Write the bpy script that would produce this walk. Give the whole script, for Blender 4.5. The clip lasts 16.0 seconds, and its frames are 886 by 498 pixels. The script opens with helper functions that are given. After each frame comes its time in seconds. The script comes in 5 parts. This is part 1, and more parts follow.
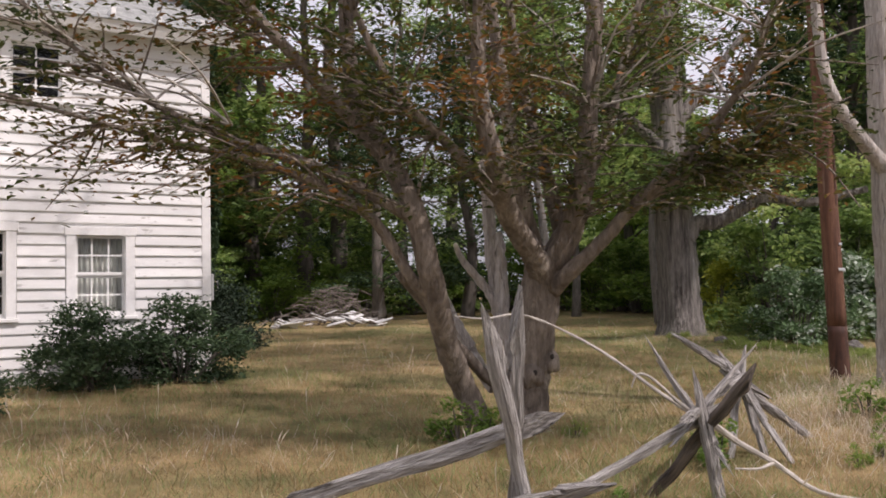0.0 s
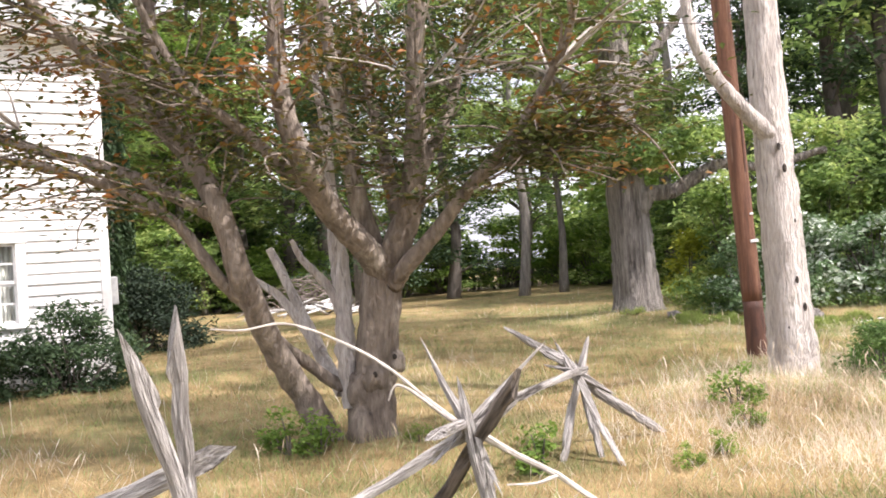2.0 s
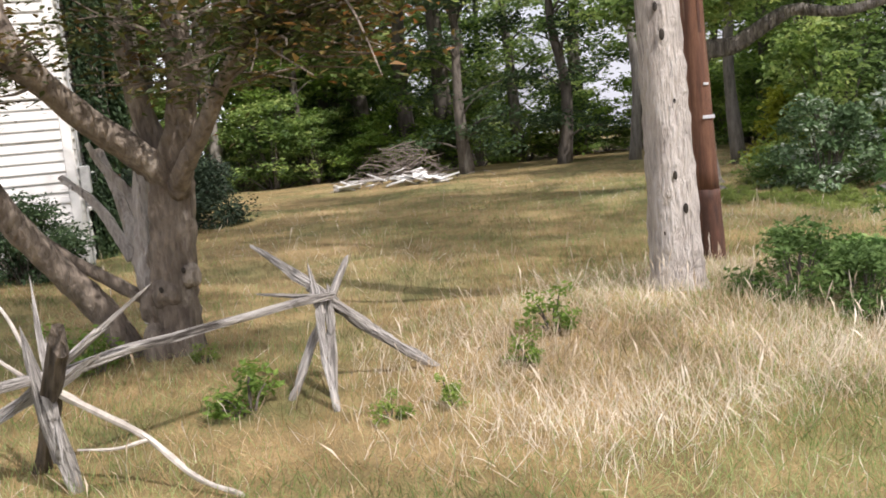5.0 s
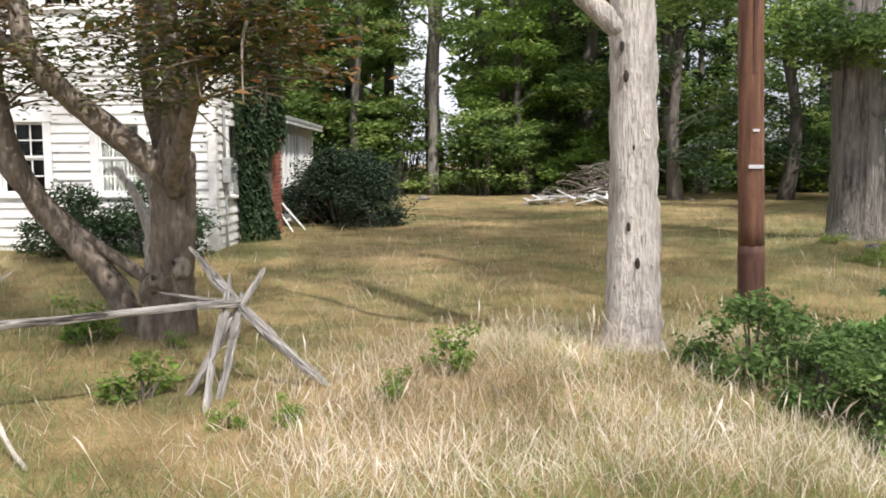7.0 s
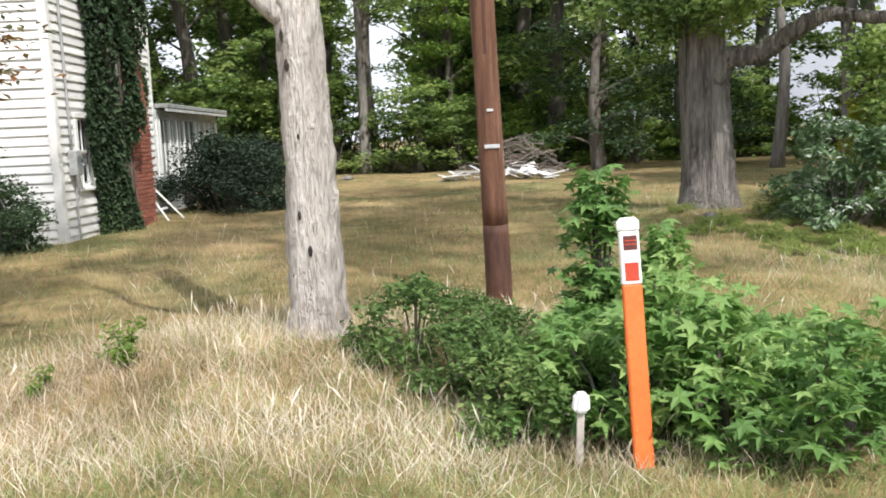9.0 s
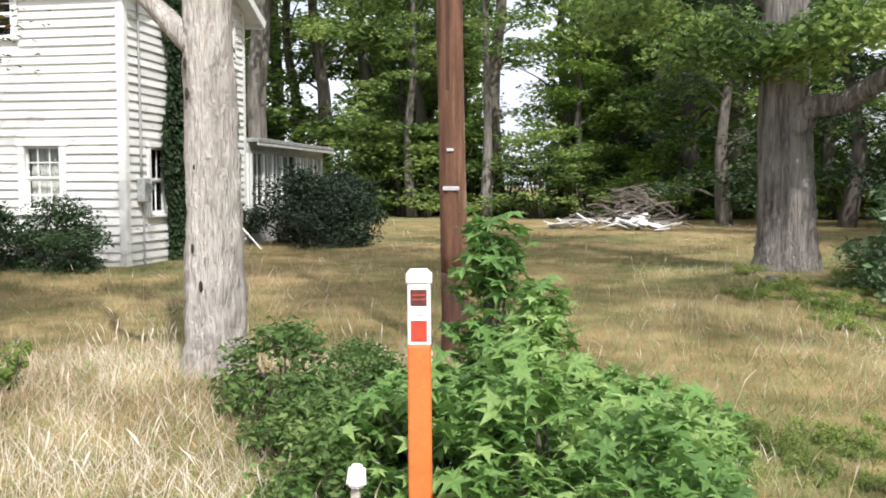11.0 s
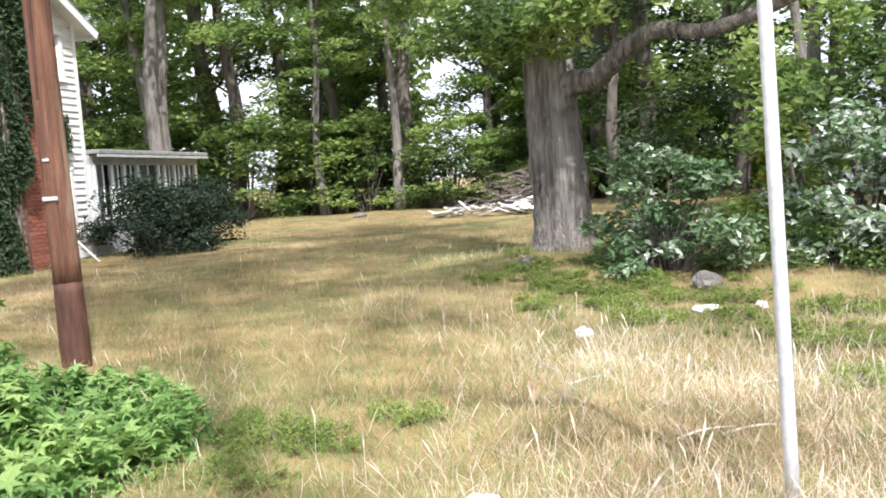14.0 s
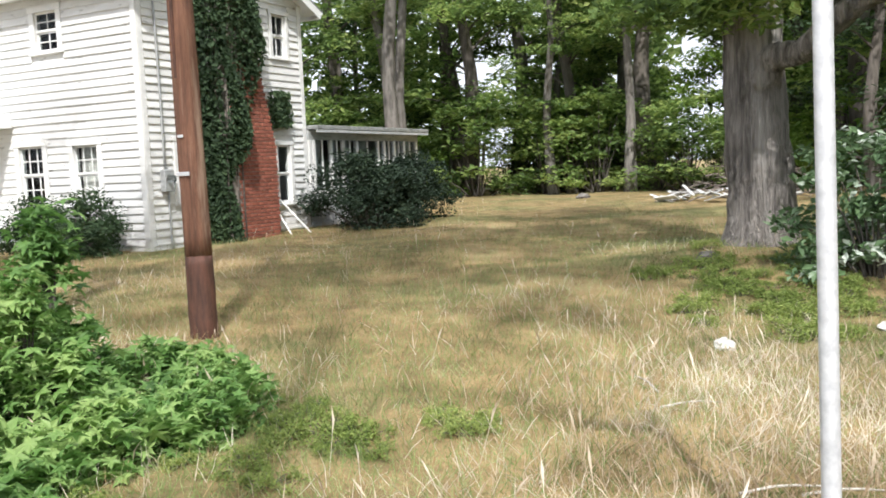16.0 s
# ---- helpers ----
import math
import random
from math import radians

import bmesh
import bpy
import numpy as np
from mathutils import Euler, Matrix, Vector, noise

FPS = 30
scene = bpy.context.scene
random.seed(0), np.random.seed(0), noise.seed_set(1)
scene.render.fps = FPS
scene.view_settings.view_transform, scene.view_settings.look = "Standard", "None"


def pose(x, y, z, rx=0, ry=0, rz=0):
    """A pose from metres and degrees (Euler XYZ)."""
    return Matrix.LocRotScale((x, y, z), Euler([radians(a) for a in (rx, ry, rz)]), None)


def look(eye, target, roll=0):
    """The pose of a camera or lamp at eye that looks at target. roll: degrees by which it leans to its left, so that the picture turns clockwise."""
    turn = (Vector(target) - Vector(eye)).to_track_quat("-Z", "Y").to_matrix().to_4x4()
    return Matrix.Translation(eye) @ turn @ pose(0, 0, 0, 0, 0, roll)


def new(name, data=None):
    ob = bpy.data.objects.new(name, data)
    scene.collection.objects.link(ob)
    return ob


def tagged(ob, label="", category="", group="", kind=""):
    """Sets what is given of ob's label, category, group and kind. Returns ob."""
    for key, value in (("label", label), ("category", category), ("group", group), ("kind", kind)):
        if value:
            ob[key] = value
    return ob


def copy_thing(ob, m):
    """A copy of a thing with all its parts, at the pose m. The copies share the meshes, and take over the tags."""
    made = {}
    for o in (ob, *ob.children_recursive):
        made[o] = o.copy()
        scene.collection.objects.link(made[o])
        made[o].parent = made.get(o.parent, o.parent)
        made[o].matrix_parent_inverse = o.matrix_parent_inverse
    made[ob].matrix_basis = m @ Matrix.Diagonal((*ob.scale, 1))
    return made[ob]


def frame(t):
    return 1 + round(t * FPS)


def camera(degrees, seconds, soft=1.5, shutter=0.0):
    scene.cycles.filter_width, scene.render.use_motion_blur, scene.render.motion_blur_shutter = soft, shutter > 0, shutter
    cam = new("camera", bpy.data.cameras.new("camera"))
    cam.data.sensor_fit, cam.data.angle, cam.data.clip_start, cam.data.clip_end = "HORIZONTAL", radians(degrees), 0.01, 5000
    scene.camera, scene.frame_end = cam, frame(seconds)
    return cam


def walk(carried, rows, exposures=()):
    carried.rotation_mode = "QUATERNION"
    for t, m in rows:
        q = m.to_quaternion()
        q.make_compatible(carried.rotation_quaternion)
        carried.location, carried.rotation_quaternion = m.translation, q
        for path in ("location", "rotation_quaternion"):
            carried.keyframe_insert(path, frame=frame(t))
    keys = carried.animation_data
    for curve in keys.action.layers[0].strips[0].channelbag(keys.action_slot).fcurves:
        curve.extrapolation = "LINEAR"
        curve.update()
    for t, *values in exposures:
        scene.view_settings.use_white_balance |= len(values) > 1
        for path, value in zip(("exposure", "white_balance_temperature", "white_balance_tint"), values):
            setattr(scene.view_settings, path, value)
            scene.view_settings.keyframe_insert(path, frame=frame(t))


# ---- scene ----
cam = camera(53.2, 16.0, soft=1.8)
EXPOSURES = [(0, -0.3, 6600, 24), (0.7, 0.2, 6600, 24), (1.5, 0.75, 6600, 22), (2.5, 1.0, 6500, 20), (3.5, 0.85, 6600, 20), (4.7, 0.3, 6600, 18), (7, 0.25, 6500, 14), (9, 0.4, 6350, 12), (11.5, 0.42, 6350, 12), (12.5, 0.76, 6200, 16), (14.5, 0.82, 6200, 14), (16, 0.45, 6250, 12)]
PATH = [
    (0, (-0.046, 0.175, 1.28), (0.003, 2.172, 1.378), -1.1),
    (0.5, (0.29, 0.246, 1.3), (0.527, 2.23, 1.381), 1.9),
    (1, (0.688, 0.35, 1.348), (0.921, 2.334, 1.439), -2.1),
    (1.5, (1.184, 0.563, 1.359), (1.268, 2.561, 1.42), -2.0),
    (2, (1.678, 0.688, 1.381), (1.659, 2.688, 1.429), -4.0),
    (2.5, (2.178, 0.817, 1.386), (1.99, 2.808, 1.417), -3.0),
    (3, (2.637, 1.083, 1.377), (2.618, 3.079, 1.251), -4.5),
    (3.5, (3.12, 1.316, 1.377), (3.03, 3.305, 1.188), -1.8),
    (4, (3.643, 1.632, 1.376), (3.419, 3.6, 1.099), -4.3),
    (4.5, (4.154, 1.864, 1.459), (3.797, 3.819, 1.231), -4.1),
    (4.7, (4.395, 1.952, 1.473), (3.993, 3.898, 1.24), -4.9),
    (6.8, (6.851, 2.883, 1.522), (5.847, 4.599, 1.305), 0.1),
    (7, (7.025, 3.0, 1.513), (5.995, 4.703, 1.321), -0.2),
    (7.5, (7.467, 3.308, 1.559), (6.528, 5.068, 1.408), -2.2),
    (8, (8.016, 3.594, 1.571), (7.069, 5.343, 1.356), -4.1),
    (8.5, (8.551, 3.837, 1.584), (7.747, 5.653, 1.345), -2.2),
    (9, (9.03, 4.162, 1.569), (8.008, 5.864, 1.32), -2.4),
    (11.3, (10.492, 5.851, 1.477), (9.14, 7.318, 1.351), -0.7),
    (11.5, (10.68, 5.967, 1.465), (9.35, 7.453, 1.318), -3.1),
    (12, (11.115, 6.32, 1.444), (9.922, 7.916, 1.272), -4.9),
    (12.5, (11.586, 6.704, 1.428), (10.328, 8.254, 1.289), -2.9),
    (13, (12.047, 7.135, 1.404), (10.838, 8.716, 1.198), -5.5),
    (13.5, (12.413, 7.542, 1.45), (11.188, 9.117, 1.312), -3.4),
    (14, (12.713, 7.978, 1.436), (11.375, 9.456, 1.275), -3.8),
    (14.5, (12.872, 8.403, 1.442), (11.498, 9.839, 1.223), -3.4),
    (15, (13.026, 8.757, 1.408), (11.494, 10.02, 1.172), -1.9),
    (15.5, (13.064, 9.039, 1.395), (11.466, 10.216, 1.143), -0.5),
    (16, (13.038, 9.218, 1.424), (11.334, 10.251, 1.244), -2.4),
]
walk(cam, [(t, look(eye, target, roll)) for t, eye, target, roll in PATH], EXPOSURES)

# ---- world and sun ----
SUN_AZ = math.atan2(0.88, -0.47)      # clockwise from north (+y)
SUN_EL = radians(52)
world = bpy.data.worlds.new("world")
scene.world = world
world.use_nodes = True
wn = world.node_tree.nodes
sky = wn.new("ShaderNodeTexSky")
sky.sky_type, sky.sun_disc, sky.sun_elevation, sky.sun_rotation = "NISHITA", False, SUN_EL, SUN_AZ
sky.dust_density, sky.air_density = 7.0, 1.0
wn["Background"].inputs[1].default_value = 0.15
cloud, shade, veil = wn.new("ShaderNodeTexNoise"), wn.new("ShaderNodeValToRGB"), wn.new("ShaderNodeMix")
cloud.inputs["Scale"].default_value, cloud.inputs["Detail"].default_value = 2.2, 6
shade.color_ramp.elements[0].position, shade.color_ramp.elements[1].position = 0.26, 0.50
veil.data_type = "RGBA"
veil.inputs[7].default_value = (6.2, 6.5, 7.0, 1)
wl = world.node_tree.links.new
wl(cloud.outputs["Fac"], shade.inputs[0]), wl(shade.outputs[0], veil.inputs[0])
wl(sky.outputs[0], veil.inputs[6]), wl(veil.outputs[2], wn["Background"].inputs[0])
sun = new("sun", bpy.data.lights.new("sun", "SUN"))
sun.data.energy, sun.data.angle, sun.data.color = 4.0, radians(1.0), (1.0, 0.97, 0.91)
sd = Vector((math.sin(SUN_AZ) * math.cos(SUN_EL), math.cos(SUN_AZ) * math.cos(SUN_EL), math.sin(SUN_EL)))
sun.matrix_world = look(sd * 60, (0, 0, 0))
rng = np.random.default_rng(7)


# ---- materials ----
def material(name, build):
    m = bpy.data.materials.new(name)
    m.use_nodes = True
    nt = m.node_tree
    build(nt, nt.nodes, nt.links.new, nt.nodes["Principled BSDF"])
    return m


def ramp(n, stops):
    r = n.new("ShaderNodeValToRGB")
    els = r.color_ramp.elements
    while len(els) < len(stops):
        els.new(0.5)
    for e, (p, c) in zip(els, stops):
        e.position, e.color = p, (*c, 1)
    return r


def coords(n, link, stretch=(1, 1, 1), rot=(0, 0, 0)):
    tc, mp = n.new("ShaderNodeTexCoord"), n.new("ShaderNodeMapping")
    mp.inputs["Scale"].default_value = stretch
    mp.inputs["Rotation"].default_value = rot
    link(tc.outputs["Object"], mp.inputs[0])
    return mp.outputs[0]


def noisy(n, link, vec, scale, detail=6, rough=0.6):
    t = n.new("ShaderNodeTexNoise")
    t.inputs["Scale"].default_value, t.inputs["Detail"].default_value, t.inputs["Roughness"].default_value = scale, detail, rough
    link(vec, t.inputs["Vector"])
    return t.outputs["Fac"]


def mixed(n, link, fac, a, b, mode="MIX"):
    m = n.new("ShaderNodeMix")
    m.data_type, m.blend_type = "RGBA", mode
    for sock, v in ((m.inputs[0], fac), (m.inputs[6], a), (m.inputs[7], b)):
        if isinstance(v, (int, float)):
            sock.default_value = v
        elif isinstance(v, tuple):
            sock.default_value = (*v, 1)
        else:
            link(v, sock)
    return m.outputs[2]


def surface(name, dark, light, stretch=(1, 1, 1), scale=4.0, rough=0.85, bump=0.3, patch=None, patch_scale=0.8, patch_at=0.55, fine=30.0, metal=0.0, tint=0.0, depth=0.02, contrast=0.35):
    """Two-scale noise between two colours, an optional patch colour (stain, bare wood) and a bump; tint varies by object."""
    def build(nt, n, link, p):
        v = coords(n, link, stretch)
        f = noisy(n, link, v, scale)
        g = noisy(n, link, v, fine, 4)
        r = ramp(n, [(0.3, dark), (0.7, light)])
        link(f, r.inputs[0])
        col = mixed(n, link, contrast, r.outputs[0], g, "OVERLAY")
        if patch:
            h = noisy(n, link, v, patch_scale, 8, 0.65)
            pr = ramp(n, [(patch_at, (0, 0, 0)), (patch_at + 0.08, (1, 1, 1))])
            link(h, pr.inputs[0])
            col = mixed(n, link, pr.outputs[0], col, patch)
        if tint:
            oi, mr = n.new("ShaderNodeObjectInfo"), n.new("ShaderNodeMapRange")
            mr.inputs[3].default_value, mr.inputs[4].default_value = 1 - tint, 1.0
            link(oi.outputs["Random"], mr.inputs[0])
            col = mixed(n, link, 1.0, col, mr.outputs[0], "MULTIPLY")
        link(col, p.inputs["Base Color"])
        p.inputs["Roughness"].default_value, p.inputs["Metallic"].default_value = rough, metal
        if bump:
            b = n.new("ShaderNodeBump")
            b.inputs["Strength"].default_value, b.inputs["Distance"].default_value = bump, depth
            add = n.new("ShaderNodeMath")
            link(f, add.inputs[0]), link(g, add.inputs[1])
            link(add.outputs[0], b.inputs["Height"])
            link(b.outputs[0], p.inputs["Normal"])
    return material(name, build)


def foliage(name, stops, through_light=0.4, rough=0.7, vary=1.4):
    """Leaves or blades: a colour per leaf from the ramp, larger patches over the plant, and light passing through."""
    def build(nt, n, link, p):
        geo = n.new("ShaderNodeNewGeometry")
        big = noisy(n, link, geo.outputs["Position"], 0.7, 3)
        add = n.new("ShaderNodeMath")
        add.operation = "MULTIPLY_ADD"
        add.inputs[1].default_value = 0.6
        link(geo.outputs["Random Per Island"], add.inputs[0])
        sub = n.new("ShaderNodeMath")
        sub.operation = "MULTIPLY_ADD"
        sub.inputs[1].default_value, sub.inputs[2].default_value = vary, 0.2 - 0.5 * vary
        link(big, sub.inputs[0])
        link(sub.outputs[0], add.inputs[2])
        r = ramp(n, stops)
        link(add.outputs[0], r.inputs[0])
        link(r.outputs[0], p.inputs["Base Color"])
        p.inputs["Roughness"].default_value = rough
        tr, mx = n.new("ShaderNodeBsdfTranslucent"), n.new("ShaderNodeMixShader")
        link(r.outputs[0], tr.inputs["Color"])
        mx.inputs[0].default_value = through_light
        link(p.outputs[0], mx.inputs[1]), link(tr.outputs[0], mx.inputs[2])
        link(mx.outputs[0], n["Material Output"].inputs[0])
    return material(name, build)


def ground_material():
    def build(nt, n, link, p):
        v = coords(n, link)
        a, b, c = noisy(n, link, v, 0.35, 5), noisy(n, link, v, 2.2, 8), noisy(n, link, v, 40, 4)
        r1 = ramp(n, [(0.38, (0.13, 0.16, 0.05)), (0.54, (0.26, 0.18, 0.075)), (0.64, (0.42, 0.31, 0.15))])
        link(a, r1.inputs[0])
        r2 = ramp(n, [(0.38, (0.13, 0.10, 0.04)), (0.62, (0.43, 0.31, 0.15))])
        link(b, r2.inputs[0])
        col = mixed(n, link, 0.5, r1.outputs[0], r2.outputs[0])
        col = mixed(n, link, 0.5, col, c, "OVERLAY")
        link(col, p.inputs["Base Color"])
        p.inputs["Roughness"].default_value = 1.0
        bp = n.new("ShaderNodeBump")
        bp.inputs["Strength"].default_value, bp.inputs["Distance"].default_value = 0.8, 0.05
        link(c, bp.inputs["Height"]), link(bp.outputs[0], p.inputs["Normal"])
    return material("dry_soil_and_thatch", build)


def glass_material():
    def build(nt, n, link, p):
        p.inputs["Base Color"].default_value = (0.75, 0.8, 0.8, 1)
        p.inputs["IOR"].default_value = 1.25
        p.inputs["Roughness"].default_value, p.inputs["Transmission Weight"].default_value = 0.06, 1.0
        v = coords(n, link)
        bp = n.new("ShaderNodeBump")
        bp.inputs["Strength"].default_value, bp.inputs["Distance"].default_value = 0.15, 0.02
        link(noisy(n, link, v, 3, 2), bp.inputs["Height"]), link(bp.outputs[0], p.inputs["Normal"])
    return material("old_glass", build)


GROUND = ground_material()
GLASS = glass_material()
PAINT = surface("worn_white_paint", (0.70, 0.70, 0.68), (0.84, 0.84, 0.82), (1, 1, 4), 1.2, 0.7, 0.15, (0.42, 0.41, 0.39), 3.0, 0.595, tint=0.16)
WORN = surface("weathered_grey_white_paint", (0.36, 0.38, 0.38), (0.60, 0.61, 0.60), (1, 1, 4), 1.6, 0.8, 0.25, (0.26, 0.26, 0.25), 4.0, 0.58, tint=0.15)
TRIM = surface("white_trim_paint", (0.70, 0.70, 0.68), (0.85, 0.85, 0.83), (1, 1, 1), 2.0, 0.6, 0.1, (0.48, 0.46, 0.42), 5.0, 0.70)
SHINGLE = surface("grey_roof_shingle", (0.20, 0.21, 0.20), (0.42, 0.43, 0.41), (1, 1, 1), 9, 0.95, 0.5, tint=0.2)
# near-black rooms: indoor shade is put into the colour so windows read dark
ROOM = surface("shade_dark_room", (0.035, 0.033, 0.03), (0.07, 0.065, 0.06), scale=2)
CLOTH = surface("faded_curtain", (0.55, 0.53, 0.48), (0.72, 0.70, 0.66), (6, 6, 0.3), 4, 0.95, 0.2)
BRICK = surface("red_brick", (0.24, 0.075, 0.05), (0.40, 0.14, 0.09), scale=6, rough=0.9, bump=0.5, patch=(0.30, 0.20, 0.16), patch_scale=2, patch_at=0.62, tint=0.4)
MORTAR = surface("grey_mortar", (0.24, 0.21, 0.18), (0.36, 0.32, 0.28), scale=12)
BARK_MAPLE = surface("maple_bark", (0.10, 0.078, 0.062), (0.31, 0.26, 0.21), (1, 1, 0.3), 8, 0.95, 1.0, (0.50, 0.44, 0.37), 1.8, 0.58, 26, depth=0.05, contrast=0.7)
BARK_PALE = surface("weathered_barkless_wood", (0.36, 0.32, 0.29), (0.74, 0.69, 0.64), (1, 1, 0.16), 8, 0.9, 1.0, (0.13, 0.11, 0.095), 8, 0.59, 45, depth=0.06, contrast=0.75)
BARK_OAK = surface("furrowed_oak_bark", (0.075, 0.066, 0.06), (0.40, 0.365, 0.33), (1, 1, 0.09), 13, 0.95, 1.0, (0.48, 0.45, 0.41), 1.0, 0.62, 40, depth=0.12, contrast=0.8)
BARK_WOOD = surface("forest_bark", (0.07, 0.06, 0.05), (0.20, 0.175, 0.15), (1, 1, 0.2), 8, 0.95, 1.0, (0.36, 0.34, 0.31), 1.2, 0.58, tint=0.3)
BARK_GREY = surface("grey_forest_bark", (0.11, 0.10, 0.09), (0.27, 0.25, 0.225), (1, 1, 0.2), 9, 0.95, 1.0, (0.44, 0.42, 0.39), 1.0, 0.62, tint=0.35)
DEADWOOD = surface("grey_split_rail_wood", (0.16, 0.145, 0.13), (0.62, 0.59, 0.555), (0.08, 1, 1), 22, 0.92, 1.0, (0.045, 0.037, 0.03), 15, 0.57, 90, tint=0.25, depth=0.03, contrast=0.7)
DARKWOOD = surface("dark_rotting_rail_wood", (0.03, 0.024, 0.02), (0.20, 0.165, 0.135), (0.1, 1, 1), 34, 0.95, 1.0, depth=0.03, contrast=0.7)
TWIG = surface("bare_grey_branch", (0.28, 0.25, 0.22), (0.58, 0.54, 0.48), scale=8, rough=0.9)
BRUSHWOOD = surface("dead_brushwood", (0.14, 0.115, 0.095), (0.36, 0.31, 0.27), scale=6, rough=0.95, tint=0.4)
POLE = surface("creosoted_pole_wood", (0.085, 0.036, 0.022), (0.25, 0.12, 0.07), (6, 6, 0.4), 3, 0.8, 0.6, (0.30, 0.20, 0.14), 1.2, 0.56, 30, contrast=0.6)
POLE_FOOT = surface("dark_creosote", (0.045, 0.022, 0.015), (0.13, 0.055, 0.035), (4, 4, 0.8), 5, 0.7, 0.5)
ORANGE = surface("orange_plastic", (0.72, 0.145, 0.03), (0.80, 0.18, 0.045), scale=3, rough=0.45, bump=0.05, patch=(0.55, 0.12, 0.04), patch_scale=4, patch_at=0.7)
WHITE_PLASTIC = surface("white_plastic", (0.78, 0.78, 0.78), (0.86, 0.86, 0.86), scale=4, rough=0.4, bump=0.03)
RED_BAND = surface("dark_red_reflector", (0.42, 0.04, 0.02), (0.52, 0.07, 0.03), scale=10, rough=0.3, bump=0.1)
DARK_BAND = surface("dark_label", (0.06, 0.02, 0.015), (0.16, 0.04, 0.03), scale=14, rough=0.3, bump=0.05)
STEEL = surface("galvanised_steel", (0.50, 0.51, 0.53), (0.68, 0.69, 0.71), (1, 1, 1), 18, 0.5, 0.05, metal=0.25)
ASPHALT = surface("grey_asphalt", (0.08, 0.08, 0.085), (0.15, 0.15, 0.155), scale=3, rough=0.95)
GREEN_SIGN = surface("green_sign_sheet", (0.0, 0.28, 0.13), (0.01, 0.34, 0.17), scale=3, rough=0.4, bump=0.0)
GREY_METAL = surface("grey_meter_paint", (0.28, 0.29, 0.29), (0.42, 0.43, 0.43), scale=5, rough=0.5, bump=0.05)
STONE = surface("pale_stone", (0.42, 0.41, 0.38), (0.74, 0.73, 0.70), scale=5, rough=0.95, bump=0.6)
DARKSTONE = surface("grey_stump_wood", (0.07, 0.063, 0.056), (0.25, 0.23, 0.21), scale=7, rough=0.95, bump=1.0)
RUBBLE = surface("white_board_scrap", (0.62, 0.62, 0.61), (0.82, 0.82, 0.81), scale=3, rough=0.8, bump=0.2, tint=0.3)
HOLLOW = surface("dark_hollow_wood", (0.015, 0.012, 0.01), (0.05, 0.04, 0.03), scale=12)

LEAF_WOODS = foliage("woodland_leaf", [(0.0, (0.07, 0.12, 0.04)), (0.45, (0.17, 0.27, 0.075)), (0.8, (0.33, 0.44, 0.13)), (1.0, (0.46, 0.54, 0.19))], 0.55, 0.6, 2.6)
LEAF_DARK = foliage("dark_evergreen_leaf", [(0.0, (0.026, 0.05, 0.024)), (0.6, (0.055, 0.10, 0.042)), (1.0, (0.12, 0.18, 0.075))], 0.35, 0.8)
LEAF_BRIGHT = foliage("bright_understorey_leaf", [(0.0, (0.09, 0.16, 0.03)), (0.5, (0.17, 0.28, 0.05)), (1.0, (0.32, 0.42, 0.09))], 0.5)
LEAF_YEW = foliage("black_green_yew_leaf", [(0.0, (0.010, 0.022, 0.012)), (0.6, (0.02, 0.042, 0.02)), (1.0, (0.05, 0.08, 0.035))], 0.15, 0.8)
LEAF_LIME = foliage("lime_weed_leaf", [(0.0, (0.12, 0.17, 0.04)), (0.5, (0.24, 0.32, 0.075)), (1.0, (0.44, 0.48, 0.16))], 0.45)
LEAF_YELLOW = foliage("yellow_green_leaf", [(0.0, (0.17, 0.20, 0.025)), (0.6, (0.32, 0.36, 0.04)), (1.0, (0.46, 0.48, 0.07))])
LEAF_BRONZE = foliage("bronze_maple_leaf", [(0.0, (0.035, 0.055, 0.018)), (0.45, (0.085, 0.105, 0.028)), (0.72, (0.17, 0.115, 0.033)), (1.0, (0.31, 0.13, 0.04))], 0.4, 0.7, 2.4)
LEAF_GUM = foliage("star_leaf_green", [(0.0, (0.07, 0.15, 0.04)), (0.5, (0.15, 0.29, 0.07)), (1.0, (0.36, 0.50, 0.17))], 0.45, 0.6, 2.0)
LEAF_DEEP = foliage("deep_green_shrub_leaf", [(0.0, (0.06, 0.115, 0.03)), (0.6, (0.13, 0.22, 0.06)), (1.0, (0.27, 0.36, 0.12))], 0.45, 0.8)
LEAF_SILVER = foliage("silver_backed_leaf", [(0.0, (0.05, 0.10, 0.04)), (0.45, (0.11, 0.19, 0.075)), (0.62, (0.20, 0.29, 0.16)), (0.74, (0.62, 0.68, 0.60))], 0.3)
GRASS_STRAW = foliage("straw_grass_blade", [(0.0, (0.37, 0.27, 0.17)), (0.5, (0.64, 0.54, 0.41)), (1.0, (0.85, 0.78, 0.67))], 0.35, 0.7, 3.0)
GRASS_BROWN = foliage("brown_grass_blade", [(0.0, (0.13, 0.10, 0.042)), (0.45, (0.37, 0.24, 0.105)), (1.0, (0.63, 0.48, 0.28))], 0.35, 0.7, 4.2)
GRASS_GREEN = foliage("green_grass_blade", [(0.0, (0.09, 0.15, 0.04)), (0.5, (0.21, 0.31, 0.09)), (1.0, (0.45, 0.51, 0.24))], 0.4, 0.7, 3.4)


